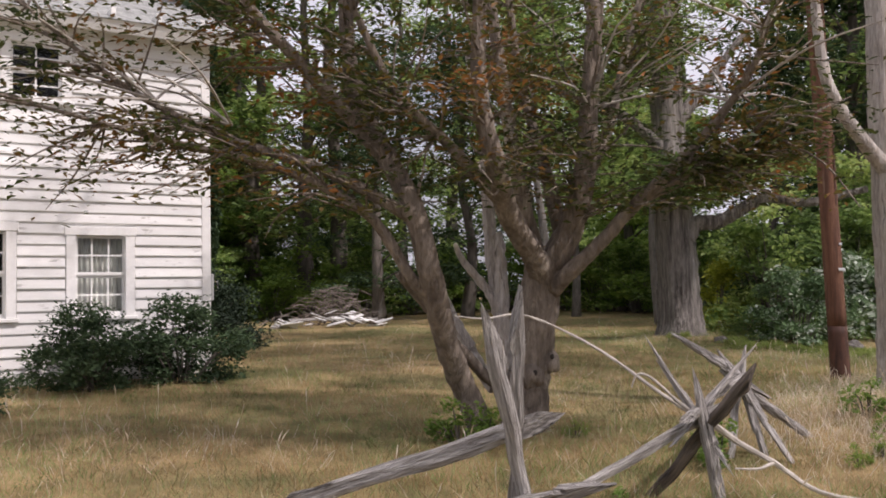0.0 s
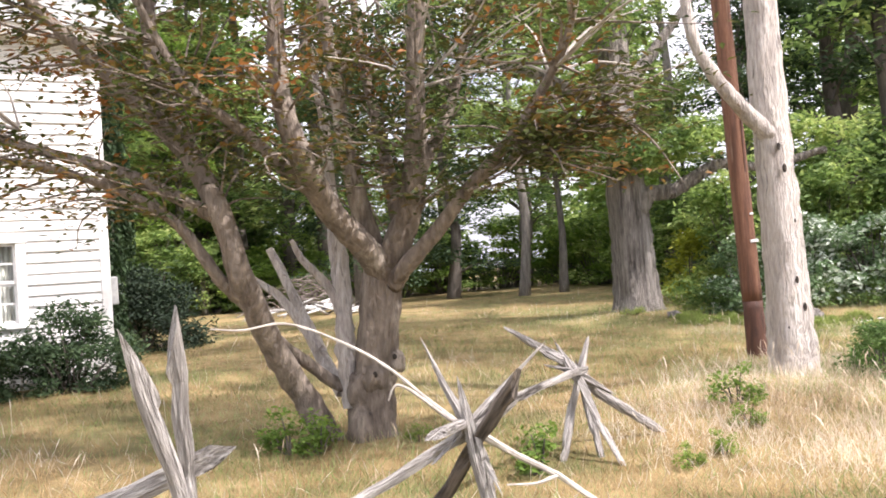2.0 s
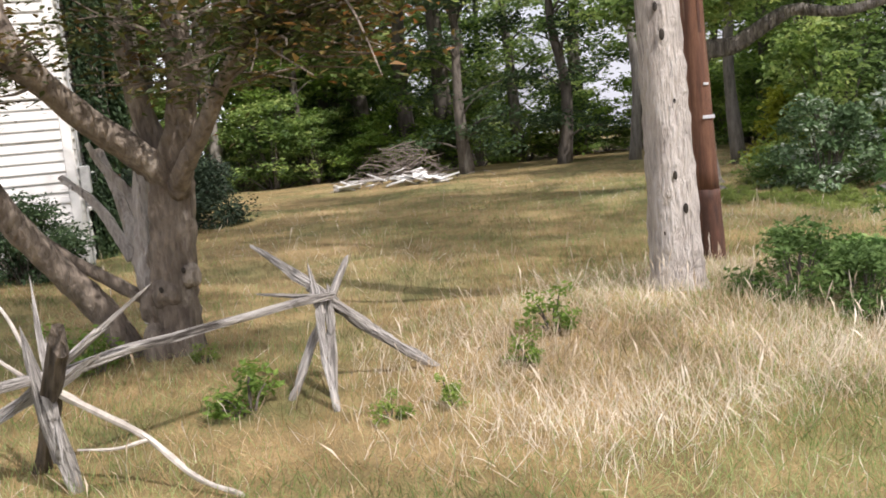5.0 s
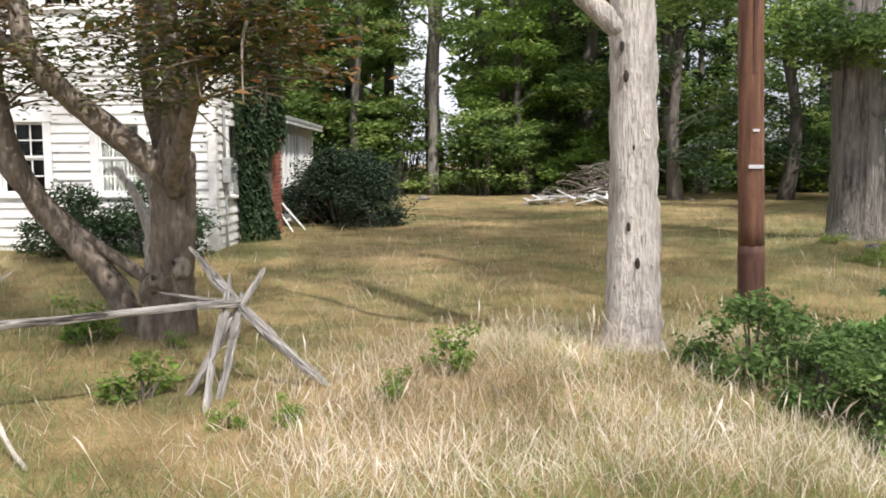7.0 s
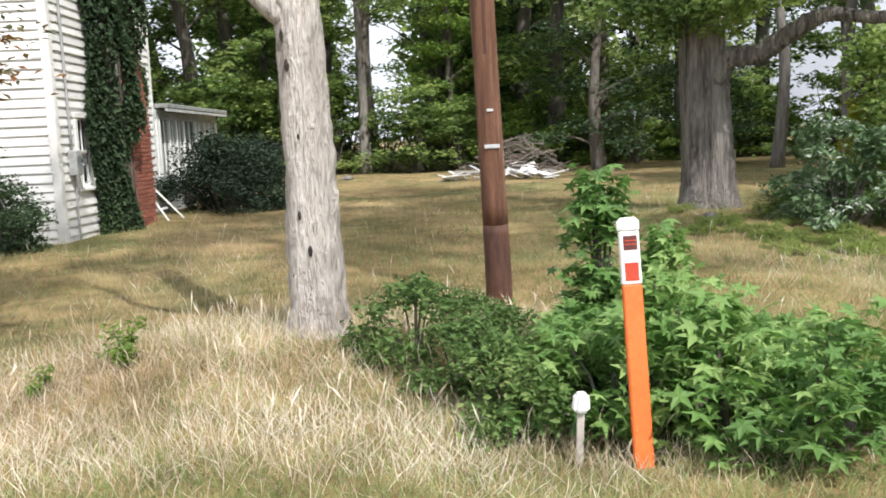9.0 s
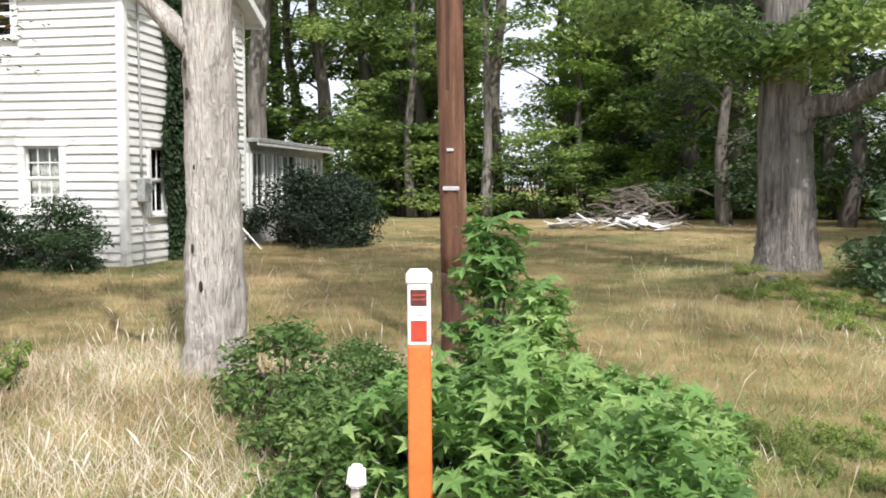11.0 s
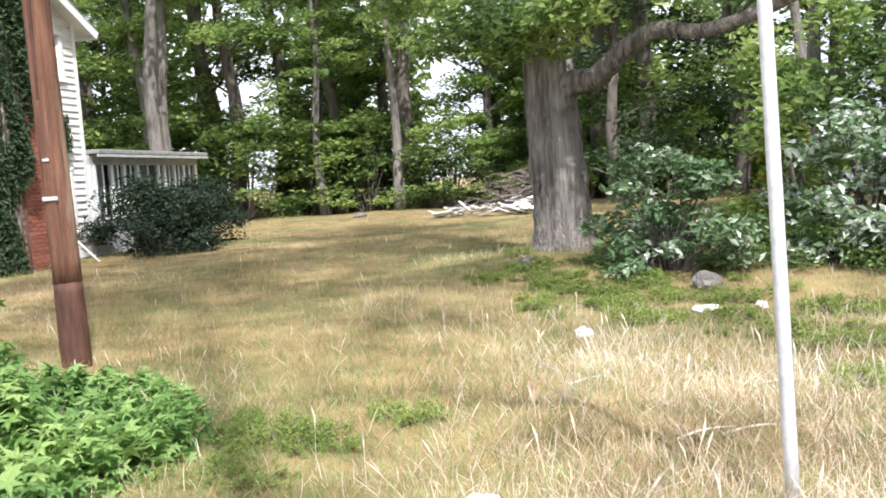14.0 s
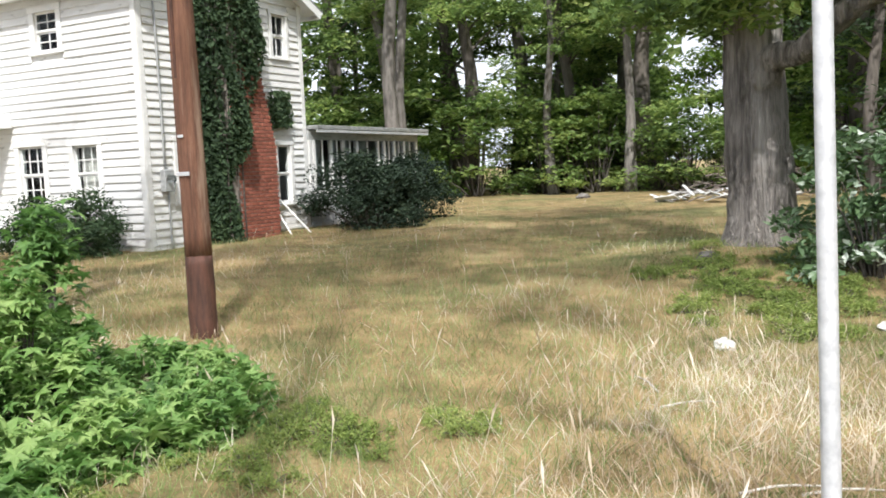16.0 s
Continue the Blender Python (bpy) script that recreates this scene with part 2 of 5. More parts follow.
# ---- mesh helpers ----
def tri_object(name, V, T, mat, parent=None, label="", smooth=False):
    """An object from arrays of vertices and triangles."""
    V, T = np.asarray(V, np.float32), np.asarray(T, np.int32)
    me = bpy.data.meshes.new(name)
    me.vertices.add(len(V)), me.loops.add(T.size), me.polygons.add(len(T))
    me.vertices.foreach_set("co", V.ravel())
    me.loops.foreach_set("vertex_index", T.ravel())
    me.polygons.foreach_set("loop_start", np.arange(0, T.size, 3, dtype=np.int32))
    me.update(calc_edges=True)
    me.polygons.foreach_set("use_smooth", np.full(len(T), smooth))
    me.materials.append(mat)
    ob = new(name, me)
    ob.parent = parent
    return tagged(ob, label)


def part(name, bm, mat, parent=None, label="", smooth=False):
    me = bpy.data.meshes.new(name)
    bm.normal_update()
    bm.to_mesh(me)
    bm.free()
    me.materials.append(mat)
    for f in me.polygons:
        f.use_smooth = smooth
    ob = new(name, me)
    ob.parent = parent
    return tagged(ob, label)


def add_box(bm, lo, hi, bevel=0.0, m=None):
    c, s = [(a + b) / 2 for a, b in zip(lo, hi)], [b - a for a, b in zip(lo, hi)]
    vs = bmesh.ops.create_cube(bm, size=1, matrix=Matrix.LocRotScale(c, None, s))["verts"]
    if bevel:
        es = list({e for v in vs for e in v.link_edges})
        vs = bmesh.ops.bevel(bm, geom=es, offset=bevel, segments=1, affect="EDGES")["verts"]
    if m is not None:
        bmesh.ops.transform(bm, matrix=m, verts=list(vs))
    return bm


def box(lo, hi, bevel=0.0, m=None):
    return add_box(bmesh.new(), lo, hi, bevel, m)


def empty(name, m, label, category, group=""):
    e = new(name)
    e.matrix_world = m
    e.empty_display_size = 0.2
    return tagged(e, label, category, group)


def scatter(tv, tt, pos, rot, size):
    """Copies of a small template (vertices tv, triangles tt) at pos, turned by rot, scaled by size, as one pair of arrays."""
    n, k = len(pos), len(tv)
    V = np.einsum("nij,kj->nki", rot, tv) * np.reshape(size, (n, 1, -1)) + pos[:, None]
    T = tt[None] + (np.arange(n) * k)[:, None, None]
    return V.reshape(-1, 3), T.reshape(-1, 3)


def turns(n, spread, r=rng):
    """Rotations whose local z stays near up (small spread) or points anywhere (large)."""
    z = np.stack([r.normal(0, spread, n), r.normal(0, spread, n), np.ones(n)], 1)
    z /= np.linalg.norm(z, axis=1, keepdims=True)
    a = r.uniform(0, 2 * np.pi, n)
    x = np.stack([np.cos(a), np.sin(a), np.zeros(n)], 1)
    x -= z * (x * z).sum(1, keepdims=True)
    x /= np.linalg.norm(x, axis=1, keepdims=True)
    return np.stack([x, np.cross(z, x), z], 2)


LEAF = (np.array([(-0.5, 0, 0), (0, -0.24, 0.08), (0.5, 0, -0.06), (0, 0.24, 0.08)]), np.array([(0, 1, 2), (0, 2, 3)]))


def star_template():
    vs = [(0, 0, 0.0)]
    for i in range(10):
        a, r = math.radians(36 * i + 18), (0.52 if i % 2 == 0 else 0.2)
        vs.append((r * math.cos(a), r * math.sin(a), -0.09 if i % 2 == 0 else 0.02))
    return np.array(vs), np.array([(0, i, i % 10 + 1) for i in range(1, 11)])


STAR = star_template()


def spline(pts, per=5):
    P = np.array(pts, float)
    P = np.vstack([2 * P[0] - P[1], P, 2 * P[-1] - P[-2]])
    out = []
    for i in range(1, len(P) - 2):
        for s in np.arange(per) / per:
            a, b, c, d = P[i - 1:i + 3]
            out.append(0.5 * (2 * b + (c - a) * s + (2 * a - 5 * b + 4 * c - d) * s * s + (3 * b - a - 3 * c + d) * s ** 3))
    out.append(P[-2])
    return np.array(out)


def tube(pts, r0, r1, sides=9, rough=0.12, per=5, flare=0.0, seed=0, lobes=0.0, smoothed=True):
    """A tapered limb along a smooth line, uneven in section; flare widens the foot."""
    L = spline(pts, per) if smoothed else np.array(pts, float)
    n = len(L)
    r = np.random.default_rng(seed)
    D = np.gradient(L, axis=0)
    D /= np.linalg.norm(D, axis=1, keepdims=True)
    ref = np.array((0.31, 0.95, 0.02))
    X = np.cross(D, ref)
    X /= np.linalg.norm(X, axis=1, keepdims=True)
    Y = np.cross(D, X)
    a = np.arange(sides) * 2 * np.pi / sides
    t = np.linspace(0, 1, n)
    rad = (r0 + (r1 - r0) * t) * (1 + flare * np.exp(-t * n / 2.2))
    wob = 1 + rough * r.normal(0, 1, (n, sides))
    if lobes:
        wob = wob + lobes * np.cos(4 * a + r.uniform(0, 6))[None] + 0.6 * lobes * np.cos(7 * a + r.uniform(0, 6))[None]
    R = rad[:, None] * wob
    V = L[:, None] + R[..., None] * (np.cos(a)[None, :, None] * X[:, None] + np.sin(a)[None, :, None] * Y[:, None])
    V = V.reshape(-1, 3)
    i, j = np.meshgrid(np.arange(n - 1), np.arange(sides), indexing="ij")
    p, q = (i * sides + j).ravel(), (i * sides + (j + 1) % sides).ravel()
    T = np.vstack([np.stack([p, q, q + sides], 1), np.stack([p, q + sides, p + sides], 1)])
    V = np.vstack([V, L[:1], L[-1:]])
    k = np.arange(sides)
    caps = np.vstack([np.stack([(k + 1) % sides, k, np.full(sides, n * sides)], 1),
                      np.stack([(n - 1) * sides + k, (n - 1) * sides + (k + 1) % sides, np.full(sides, n * sides + 1)], 1)])
    return V, np.vstack([T, caps])


def joined(pairs):
    V, T, k = [], [], 0
    for v, t in pairs:
        V.append(v), T.append(np.asarray(t) + k)
        k += len(v)
    return np.vstack(V), np.vstack(T)


# ---- ground ----
def step(a, b, x):
    t = np.clip((x - a) / (b - a), 0, 1)
    return t * t * (3 - 2 * t)


def ground_z(x, y):
    x, y = np.asarray(x, float), np.asarray(y, float)
    w = -0.56 * x + 0.83 * y
    z = -0.10 + 0.30 * step(3, 14, w) + 0.12 * step(13, 30, w)
    z = z + 0.26 * np.exp(-((x - 4.7) ** 2 + (y - 9.1) ** 2) / 3.0) - 0.10 * np.exp(-((x - 7.6) ** 2 + (y - 8.5) ** 2) / 2.5)
    z = z + 0.10 * np.exp(-((x - 5.3) ** 2 + (y - 18.6) ** 2) / 3.0)
    z = z - 0.13 * np.exp(-((x - 9.0) ** 2 + (y - 16.3) ** 2) / 4.0)
    return z + 0.025 * np.sin(1.3 * x + 0.7 * y) * np.sin(0.9 * y - 0.4 * x)


def on_ground(x, y, dz=0.0):
    return (x, y, float(ground_z(x, y)) + dz)


def build_ground():
    g = np.concatenate([np.linspace(-900, -45, 12), np.linspace(-40, 60, 201), np.linspace(65, 900, 12)])
    X, Y = np.meshgrid(g, g, indexing="ij")
    n = len(g)
    V = np.stack([X, Y, ground_z(X, Y)], 2).reshape(-1, 3)
    i, j = np.meshgrid(np.arange(n - 1), np.arange(n - 1), indexing="ij")
    p = (i * n + j).ravel()
    T = np.vstack([np.stack([p, p + n, p + n + 1], 1), np.stack([p, p + n + 1, p + 1], 1)])
    tagged(tri_object("ground", V, T, GROUND, smooth=True), "dry brown soil and thatch under the unmown grass", "ground", kind="structure")


build_ground()


# ---- house ----
HOUSE_TURN = math.degrees(0.54)
HOUSE = pose(-3.10, 12.93, 0.0, 0, 0, HOUSE_TURN)
WIDE, DEEP, BASE, EAVE, RIDGE = 7.5, 4.75, 0.12, 5.12, 6.30
BOARD = 0.145


def gable_top(y):
    return EAVE + (RIDGE - EAVE) * (1 - abs(y - DEEP / 2) / (DEEP / 2))


def wall_cells(lo, hi, bottom, top, holes):
    """Rectangles that fill a wall round its holes: (a0, a1, z0, z1)."""
    cuts = sorted({lo, hi, *[c for h in holes for c in h[:2]]})
    out = []
    for a, b in zip(cuts, cuts[1:]):
        z = bottom
        for h in sorted((h for h in holes if h[0] < b - 1e-6 and h[1] > a + 1e-6), key=lambda h: h[2]):
            if h[2] > z:
                out.append((a, b, z, h[2]))
            z = h[3]
        if top > z:
            out.append((a, b, z, top))
    return out


def plane_point(side, a, out, z):
    """A point of the front wall (a along x) or the gable wall (a along y), out metres before it."""
    return (out, a, z) if side else (a, -out, z)


def wall_box(bm, side, a0, a1, o0, o1, z0, z1, bevel=0.0):
    p, q = plane_point(side, a0, o0, z0), plane_point(side, a1, o1, z1)
    return add_box(bm, [min(u, v) for u, v in zip(p, q)], [max(u, v) for u, v in zip(p, q)], bevel)


def add_window(house, side, a0, a1, z0, z1, cols, rows, label, trim=0.12):
    """Trim as the window's body; sashes, panes and sill under it."""
    bm = bmesh.new()
    wall_box(bm, side, a0 - trim, a0 + 0.005, -0.08, 0.045, z0 - 0.02, z1, 0.006)
    wall_box(bm, side, a1 - 0.005, a1 + trim, -0.08, 0.045, z0 - 0.02, z1, 0.006)
    wall_box(bm, side, a0 - trim - 0.02, a1 + trim + 0.02, -0.08, 0.055, z1, z1 + trim, 0.006)
    win = part("window", bm, TRIM, house, label)
    bm = bmesh.new()
    wall_box(bm, side, a0 - trim - 0.03, a1 + trim + 0.03, -0.08, 0.075, z0 - 0.07, z0 - 0.02, 0.008)
    part("window_sill", bm, TRIM, win)
    mid = (z0 + z1) / 2
    for b, t, o in ((z0, mid, -0.045), (mid, z1, -0.02)):
        bm = bmesh.new()
        for u0, u1, v0, v1 in ((a0, a0 + 0.035, b, t), (a1 - 0.035, a1, b, t), (a0 + 0.035, a1 - 0.035, b, b + 0.04), (a0 + 0.035, a1 - 0.035, t - 0.035, t)):
            wall_box(bm, side, u0, u1, o - 0.03, o, v0, v1)
        for i in range(1, cols):
            u = a0 + (a1 - a0) * i / cols
            wall_box(bm, side, u - 0.010, u + 0.010, o - 0.025, o - 0.004, b + 0.04, t - 0.035)
        for i in range(1, rows):
            v = b + (t - b) * i / rows
            for k in range(cols):
                wall_box(bm, side, a0 + (a1 - a0) * k / cols + (0.035 if k == 0 else 0.010), a0 + (a1 - a0) * (k + 1) / cols - (0.035 if k == cols - 1 else 0.010), o - 0.025, o - 0.004, v - 0.010, v + 0.010)
        part("sash", bm, TRIM, win)
        for i in range(cols):
            for k in range(rows):
                bm = bmesh.new()
                wall_box(bm, side, a0 + (a1 - a0) * i / cols + 0.011, a0 + (a1 - a0) * (i + 1) / cols - 0.011, o - 0.018, o - 0.013, b + (t - b) * k / rows + 0.011, b + (t - b) * (k + 1) / rows - 0.011)
                part("pane", bm, GLASS, win).visible_shadow = False
    return win


FRONT_HOLES = [(-1.79, -1.15, 1.07, 2.13), (-3.30, -2.62, 1.07, 2.17), (-2.58, -1.96, 3.92, 4.64)]
SIDE_HOLES = [(0.76, 1.36, 1.02, 2.14), (3.74, 4.2, 3.95, 4.83), (3.7, 4.15, 0.85, 2.08)]


def build_house():
    house = empty("house", HOUSE, "two-storey abandoned white clapboard farmhouse with peeling paint", "house")
    walls = {}
    for side, lo, hi, holes in ((0, -WIDE, 0, FRONT_HOLES), (1, 0.12, DEEP, SIDE_HOLES)):
        cells = wall_cells(lo, hi, BASE, EAVE, holes)
        for a, b, z0, z1 in cells[1:]:
            part("wall_section", wall_box(bmesh.new(), side, a, b, -0.12, 0, z0, z1), PAINT, house)
        bm = wall_box(bmesh.new(), side, cells[0][0], cells[0][1], -0.12, 0, *cells[0][2:])
        walls[side] = part("wall", bm, PAINT, house)
        if side:
            bm = bmesh.new()
            pts = [(-0.12, 0.12, EAVE), (-0.12, DEEP, EAVE), (-0.12, DEEP / 2, RIDGE - 0.06)]
            vs = [bm.verts.new(p) for p in pts] + [bm.verts.new((0, *p[1:])) for p in pts]
            for f in ((0, 1, 2), (5, 4, 3), (0, 3, 4, 1), (1, 4, 5, 2), (2, 5, 3, 0)):
                bm.faces.new([vs[i] for i in f])
            part("gable", bm, PAINT, house)
    part("wall", box((-WIDE, DEEP - 0.12, BASE), (-0.125, DEEP, EAVE)), PAINT, house)
    part("wall", box((-WIDE, 0.005, BASE), (-WIDE + 0.12, DEEP - 0.125, EAVE)), PAINT, house)
    # unseen partition and decks, coloured near-black to stand for unlit rooms
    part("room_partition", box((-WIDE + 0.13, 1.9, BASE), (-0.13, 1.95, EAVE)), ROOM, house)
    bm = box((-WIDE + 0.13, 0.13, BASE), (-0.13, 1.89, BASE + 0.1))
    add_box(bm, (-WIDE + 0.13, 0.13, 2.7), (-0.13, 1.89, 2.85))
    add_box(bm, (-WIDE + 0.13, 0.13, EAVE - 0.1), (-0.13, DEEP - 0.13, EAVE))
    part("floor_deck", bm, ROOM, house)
    part("foundation", box((-WIDE + 0.05, 0.05, -0.3), (-0.05, DEEP - 0.05, BASE)), MORTAR, house)
    bm = box((-0.1, -0.03, BASE), (0.025, 0.0, EAVE), 0.004)
    add_box(bm, (0.0, 0.002, BASE), (0.03, 0.11, EAVE), 0.004)
    part("corner_board", bm, TRIM, house)
    part("corner_board", box((0.0, DEEP - 0.11, BASE), (0.03, DEEP + 0.02, EAVE), 0.004), TRIM, house)
    # roof: two slabs with courses of shingles, fascia and rake boards
    slope = math.atan2(RIDGE - EAVE, DEEP / 2)
    over, length = 0.38, (DEEP / 2) / math.cos(slope) + 0.42
    for sgn in (1, -1):
        m = Matrix.Translation((0, DEEP / 2, RIDGE + 0.06)) @ Matrix.Rotation(slope * sgn, 4, "X")
        y0, y1 = (-length, -0.01) if sgn > 0 else (0.01, length)
        roof = part("roof", box((-WIDE - over, y0, -0.06), (over - 0.06, y1, 0.0), 0, m), TRIM, house)
        for k in range(14):
            a = abs(y0 if sgn > 0 else y1) - length / 14 * (k + 1)
            lo, hi = (-(a + length / 14 + 0.02), -a) if sgn > 0 else (a, a + length / 14 + 0.02)
            part("shingle", box((-WIDE - over - 0.01, lo, 0.004 + 0.001 * (k % 2)), (over, hi, 0.02 + 0.002 * (k % 2)), 0, m), SHINGLE, roof)
        part("rake_board", box((over - 0.05, y0 if sgn > 0 else y1 - length, -0.17), (over - 0.01, y0 + length if sgn > 0 else y1, -0.003), 0, m), TRIM, house)
        e = y0 if sgn > 0 else y1
        part("fascia", box((-WIDE - over, e - 0.02, -0.16), (over - 0.06, e + 0.02, -0.065), 0, m), TRIM, house)
    for k in range(12):
        part("rafter_end", box((-0.2 - 0.6 * k, -0.34, EAVE - 0.06), (-0.14 - 0.6 * k, -0.005, EAVE + 0.06)), TRIM, house)
    add_window(house, 0, *FRONT_HOLES[0], 3, 2, "")
    add_window(house, 0, *FRONT_HOLES[1], 3, 2, "")
    add_window(house, 0, *FRONT_HOLES[2], 2, 2, "")
    add_window(house, 1, *SIDE_HOLES[0], 2, 1, "", 0.09)
    add_window(house, 1, *SIDE_HOLES[1], 2, 1, "", 0.09)
    add_window(house, 1, *SIDE_HOLES[2], 1, 1, "", 0.08)
    # unseen deck between storeys, in the same shade-dark colour
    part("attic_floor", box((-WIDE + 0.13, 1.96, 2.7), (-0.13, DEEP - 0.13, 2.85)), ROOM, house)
    # front porch that begins past the second window
    part("porch_floor", box((-7.2, -1.7, 0.1), (-3.5, -0.04, 0.35)), TRIM, house)
    part("porch_roof", box((-7.3, -1.85, 2.55), (-3.4, -0.05, 2.68), 0.01), TRIM, house)
    for x in (-3.6, -5.3, -7.0):
        part("porch_post", box((x - 0.05, -1.7, 0.35), (x + 0.05, -1.6, 2.55), 0.008), TRIM, house)
    return house, walls


house, house_walls = build_house()


def build_siding():
    """Each clapboard is a piece of its own under the wall it covers."""
    r = random.Random(3)
    for side, lo, hi, holes in ((0, -WIDE, -0.102, FRONT_HOLES), (1, 0.115, DEEP - 0.115, SIDE_HOLES)):
        grown = [(a - 0.125, b + 0.125, c - 0.075, d + 0.125) for a, b, c, d in holes]
        z = BASE
        while z < (RIDGE - 0.1 if side else EAVE - 0.02):
            z1 = z + BOARD
            l, h = lo, hi
            if z1 > EAVE and side:
                half = DEEP / 2 * (1 - (z1 - EAVE) / (RIDGE - EAVE))
                l, h = DEEP / 2 - half, DEEP / 2 + half
            spans = [(l, h)]
            for g in grown:
                if g[2] < z1 - 0.03 and g[3] > z + 0.03:
                    spans = [s for a, b in spans for s in ((a, min(b, g[0])), (max(a, g[1]), b)) if s[1] - s[0] > 0.03]
            for a, b in spans:
                cuts = [a, b]
                if b - a > 2.5:
                    cuts = [a, a + (b - a) * r.uniform(0.35, 0.65), b]
                for c, d in zip(cuts, cuts[1:]):
                    tilt = r.uniform(-0.004, 0.004) + (r.choice((0, 0, 0, 0.012)) if side else 0)
                    thick = 0.030 + r.uniform(0, 0.010)
                    prof = [(0.001, z), (thick, z + tilt), (thick, z + 0.014 + tilt), (0.008, z1 + 0.005), (0.001, z1 + 0.005)]
                    bm = bmesh.new()
                    e0 = [bm.verts.new(plane_point(side, c + 0.002, o, q)) for o, q in prof]
                    e1 = [bm.verts.new(plane_point(side, d - 0.002, o, q + r.uniform(-0.002, 0.002))) for o, q in prof]
                    for i in range(5):
                        j = (i + 1) % 5
                        bm.faces.new((e0[i], e0[j], e1[j], e1[i]))
                    bm.faces.new(e0[::-1]), bm.faces.new(e1)
                    bmesh.ops.recalc_face_normals(bm, faces=bm.faces)
                    part("clapboard", bm, PAINT, house_walls[side])
            z = z1


def build_chimney():
    chim = empty("chimney", HOUSE, "red brick outside chimney stack, half hidden by ivy", "chimney")
    bm = bmesh.new()
    rings = [(1.7, 3.13, -0.2), (1.7, 3.13, 2.0), (1.88, 2.74, 3.55), (1.88, 2.74, 7.1)]
    prev = None
    for a, b, z in rings:
        vs = [bm.verts.new(p) for p in ((0.035, a, z), (0.43, a, z), (0.43, b, z), (0.035, b, z))]
        if prev:
            for i in range(4):
                bm.faces.new((prev[i], prev[(i + 1) % 4], vs[(i + 1) % 4], vs[i]))
        else:
            bm.faces.new(vs[::-1])
        prev = vs
    bm.faces.new(prev)
    stack = part("shaft", bm, MORTAR, chim)
    r = random.Random(5)
    size = (0.02, 0.196, 0.063)
    me = None
    for k in range(48):
        z = 0.14 + 0.075 * k
        f = min(max((z - 2.0) / 1.55, 0), 1)
        right = 3.13 - 0.39 * f
        left = max(1.72 + 0.16 * f, right - 1.3)
        y = right - (0.10 if k % 2 else 0.0)
        row = []
        if k % 2:
            row.append((right - 0.05, 0.5))
        while y - 0.2 > left:
            row.append((y - 0.1, 1.0))
            y -= 0.206
        for c, w in row:
            if me is None:
                ob = part("brick", box((-size[0] / 2, -size[1] / 2, -size[2] / 2), [s / 2 for s in size], 0.004), BRICK, stack)
                me = ob.data
            else:
                ob = new("brick", me)
                ob.parent = stack
            ob.matrix_local = pose(0.435 + r.uniform(-0.003, 0.004), c, z, r.uniform(-0.6, 0.6), 0, 0) @ Matrix.Diagonal((1, w, 1, 1))
        # return side of the stack, lumped headers
        for c in (0.10, 0.31):
            ob = new("brick", me)
            ob.parent = stack
            ob.matrix_local = pose(c + (0.05 if k % 2 else 0), right + 0.004, z, 0, 0, 90)


def leaf_cloud(n, centre, radii, size, template=LEAF, spread=0.8, shell=0.5, r=rng, floor=None):
    d = r.normal(0, 1, (n, 3))
    d /= np.linalg.norm(d, axis=1, keepdims=True)
    p = np.array(centre) + d * np.array(radii) * (r.uniform(shell, 1.0, (n, 1)))
    if floor is not None:
        p[:, 2] = np.maximum(p[:, 2], floor + 0.04)
    return scatter(*template, p, turns(n, spread, r), r.uniform(0.6, 1.3, n) * size)


def build_ivy():
    r = np.random.default_rng(21)
    ivy = empty("ivy", HOUSE, "dense dark green ivy climbing the chimney and wall", "ivy")
    n = 14000
    z = r.uniform(0.1, 7.1, n)
    f = np.clip((z - 1.3) / 2.5, 0, 1)
    right = 1.78 + 0.95 * f + 0.1 * np.sin(z * 3)
    y = r.uniform(1.15 + 0.1 * np.sin(z * 2.3), right)
    bulge = 0.5 + 0.14 * np.sin(y * 5 + z * 2) + r.uniform(-0.08, 0.12, n)
    x = np.where(y < 1.62, 0.08 + r.uniform(0, 0.42, n) * np.clip((y - 1.1) / 0.4, 0.1, 1), bulge)
    P = np.stack([x, y, z], 1)
    side = r.uniform(0, 1, 700)
    Q = np.stack([0.06 + r.uniform(0, 0.1, 700), 3.55 + 0.5 * side + r.normal(0, 0.08, 700), 2.45 + 0.75 * r.uniform(0, 1, 700)], 1)
    P = np.vstack([P, Q])
    R = turns(len(P), 0.7, r)
    tip = np.array(Matrix.Rotation(radians(65), 3, "Y"))
    V, T = scatter(*LEAF, P, tip @ R, r.uniform(0.09, 0.17, len(P)))
    tagged(tri_object("foliage", V, T, LEAF_DARK, ivy), kind="stuff")
    stems = [tube([(0.46, 1.6 + 0.15 * i, 0.1), (0.47, 1.62 + 0.14 * i, 2.0), (0.47, 1.85 + 0.12 * i, 4.5)], 0.02, 0.008, 5, 0.1, 4, seed=i) for i in range(4)]
    [tri_object("stem", *s, BARK_WOOD, ivy) for s in stems]


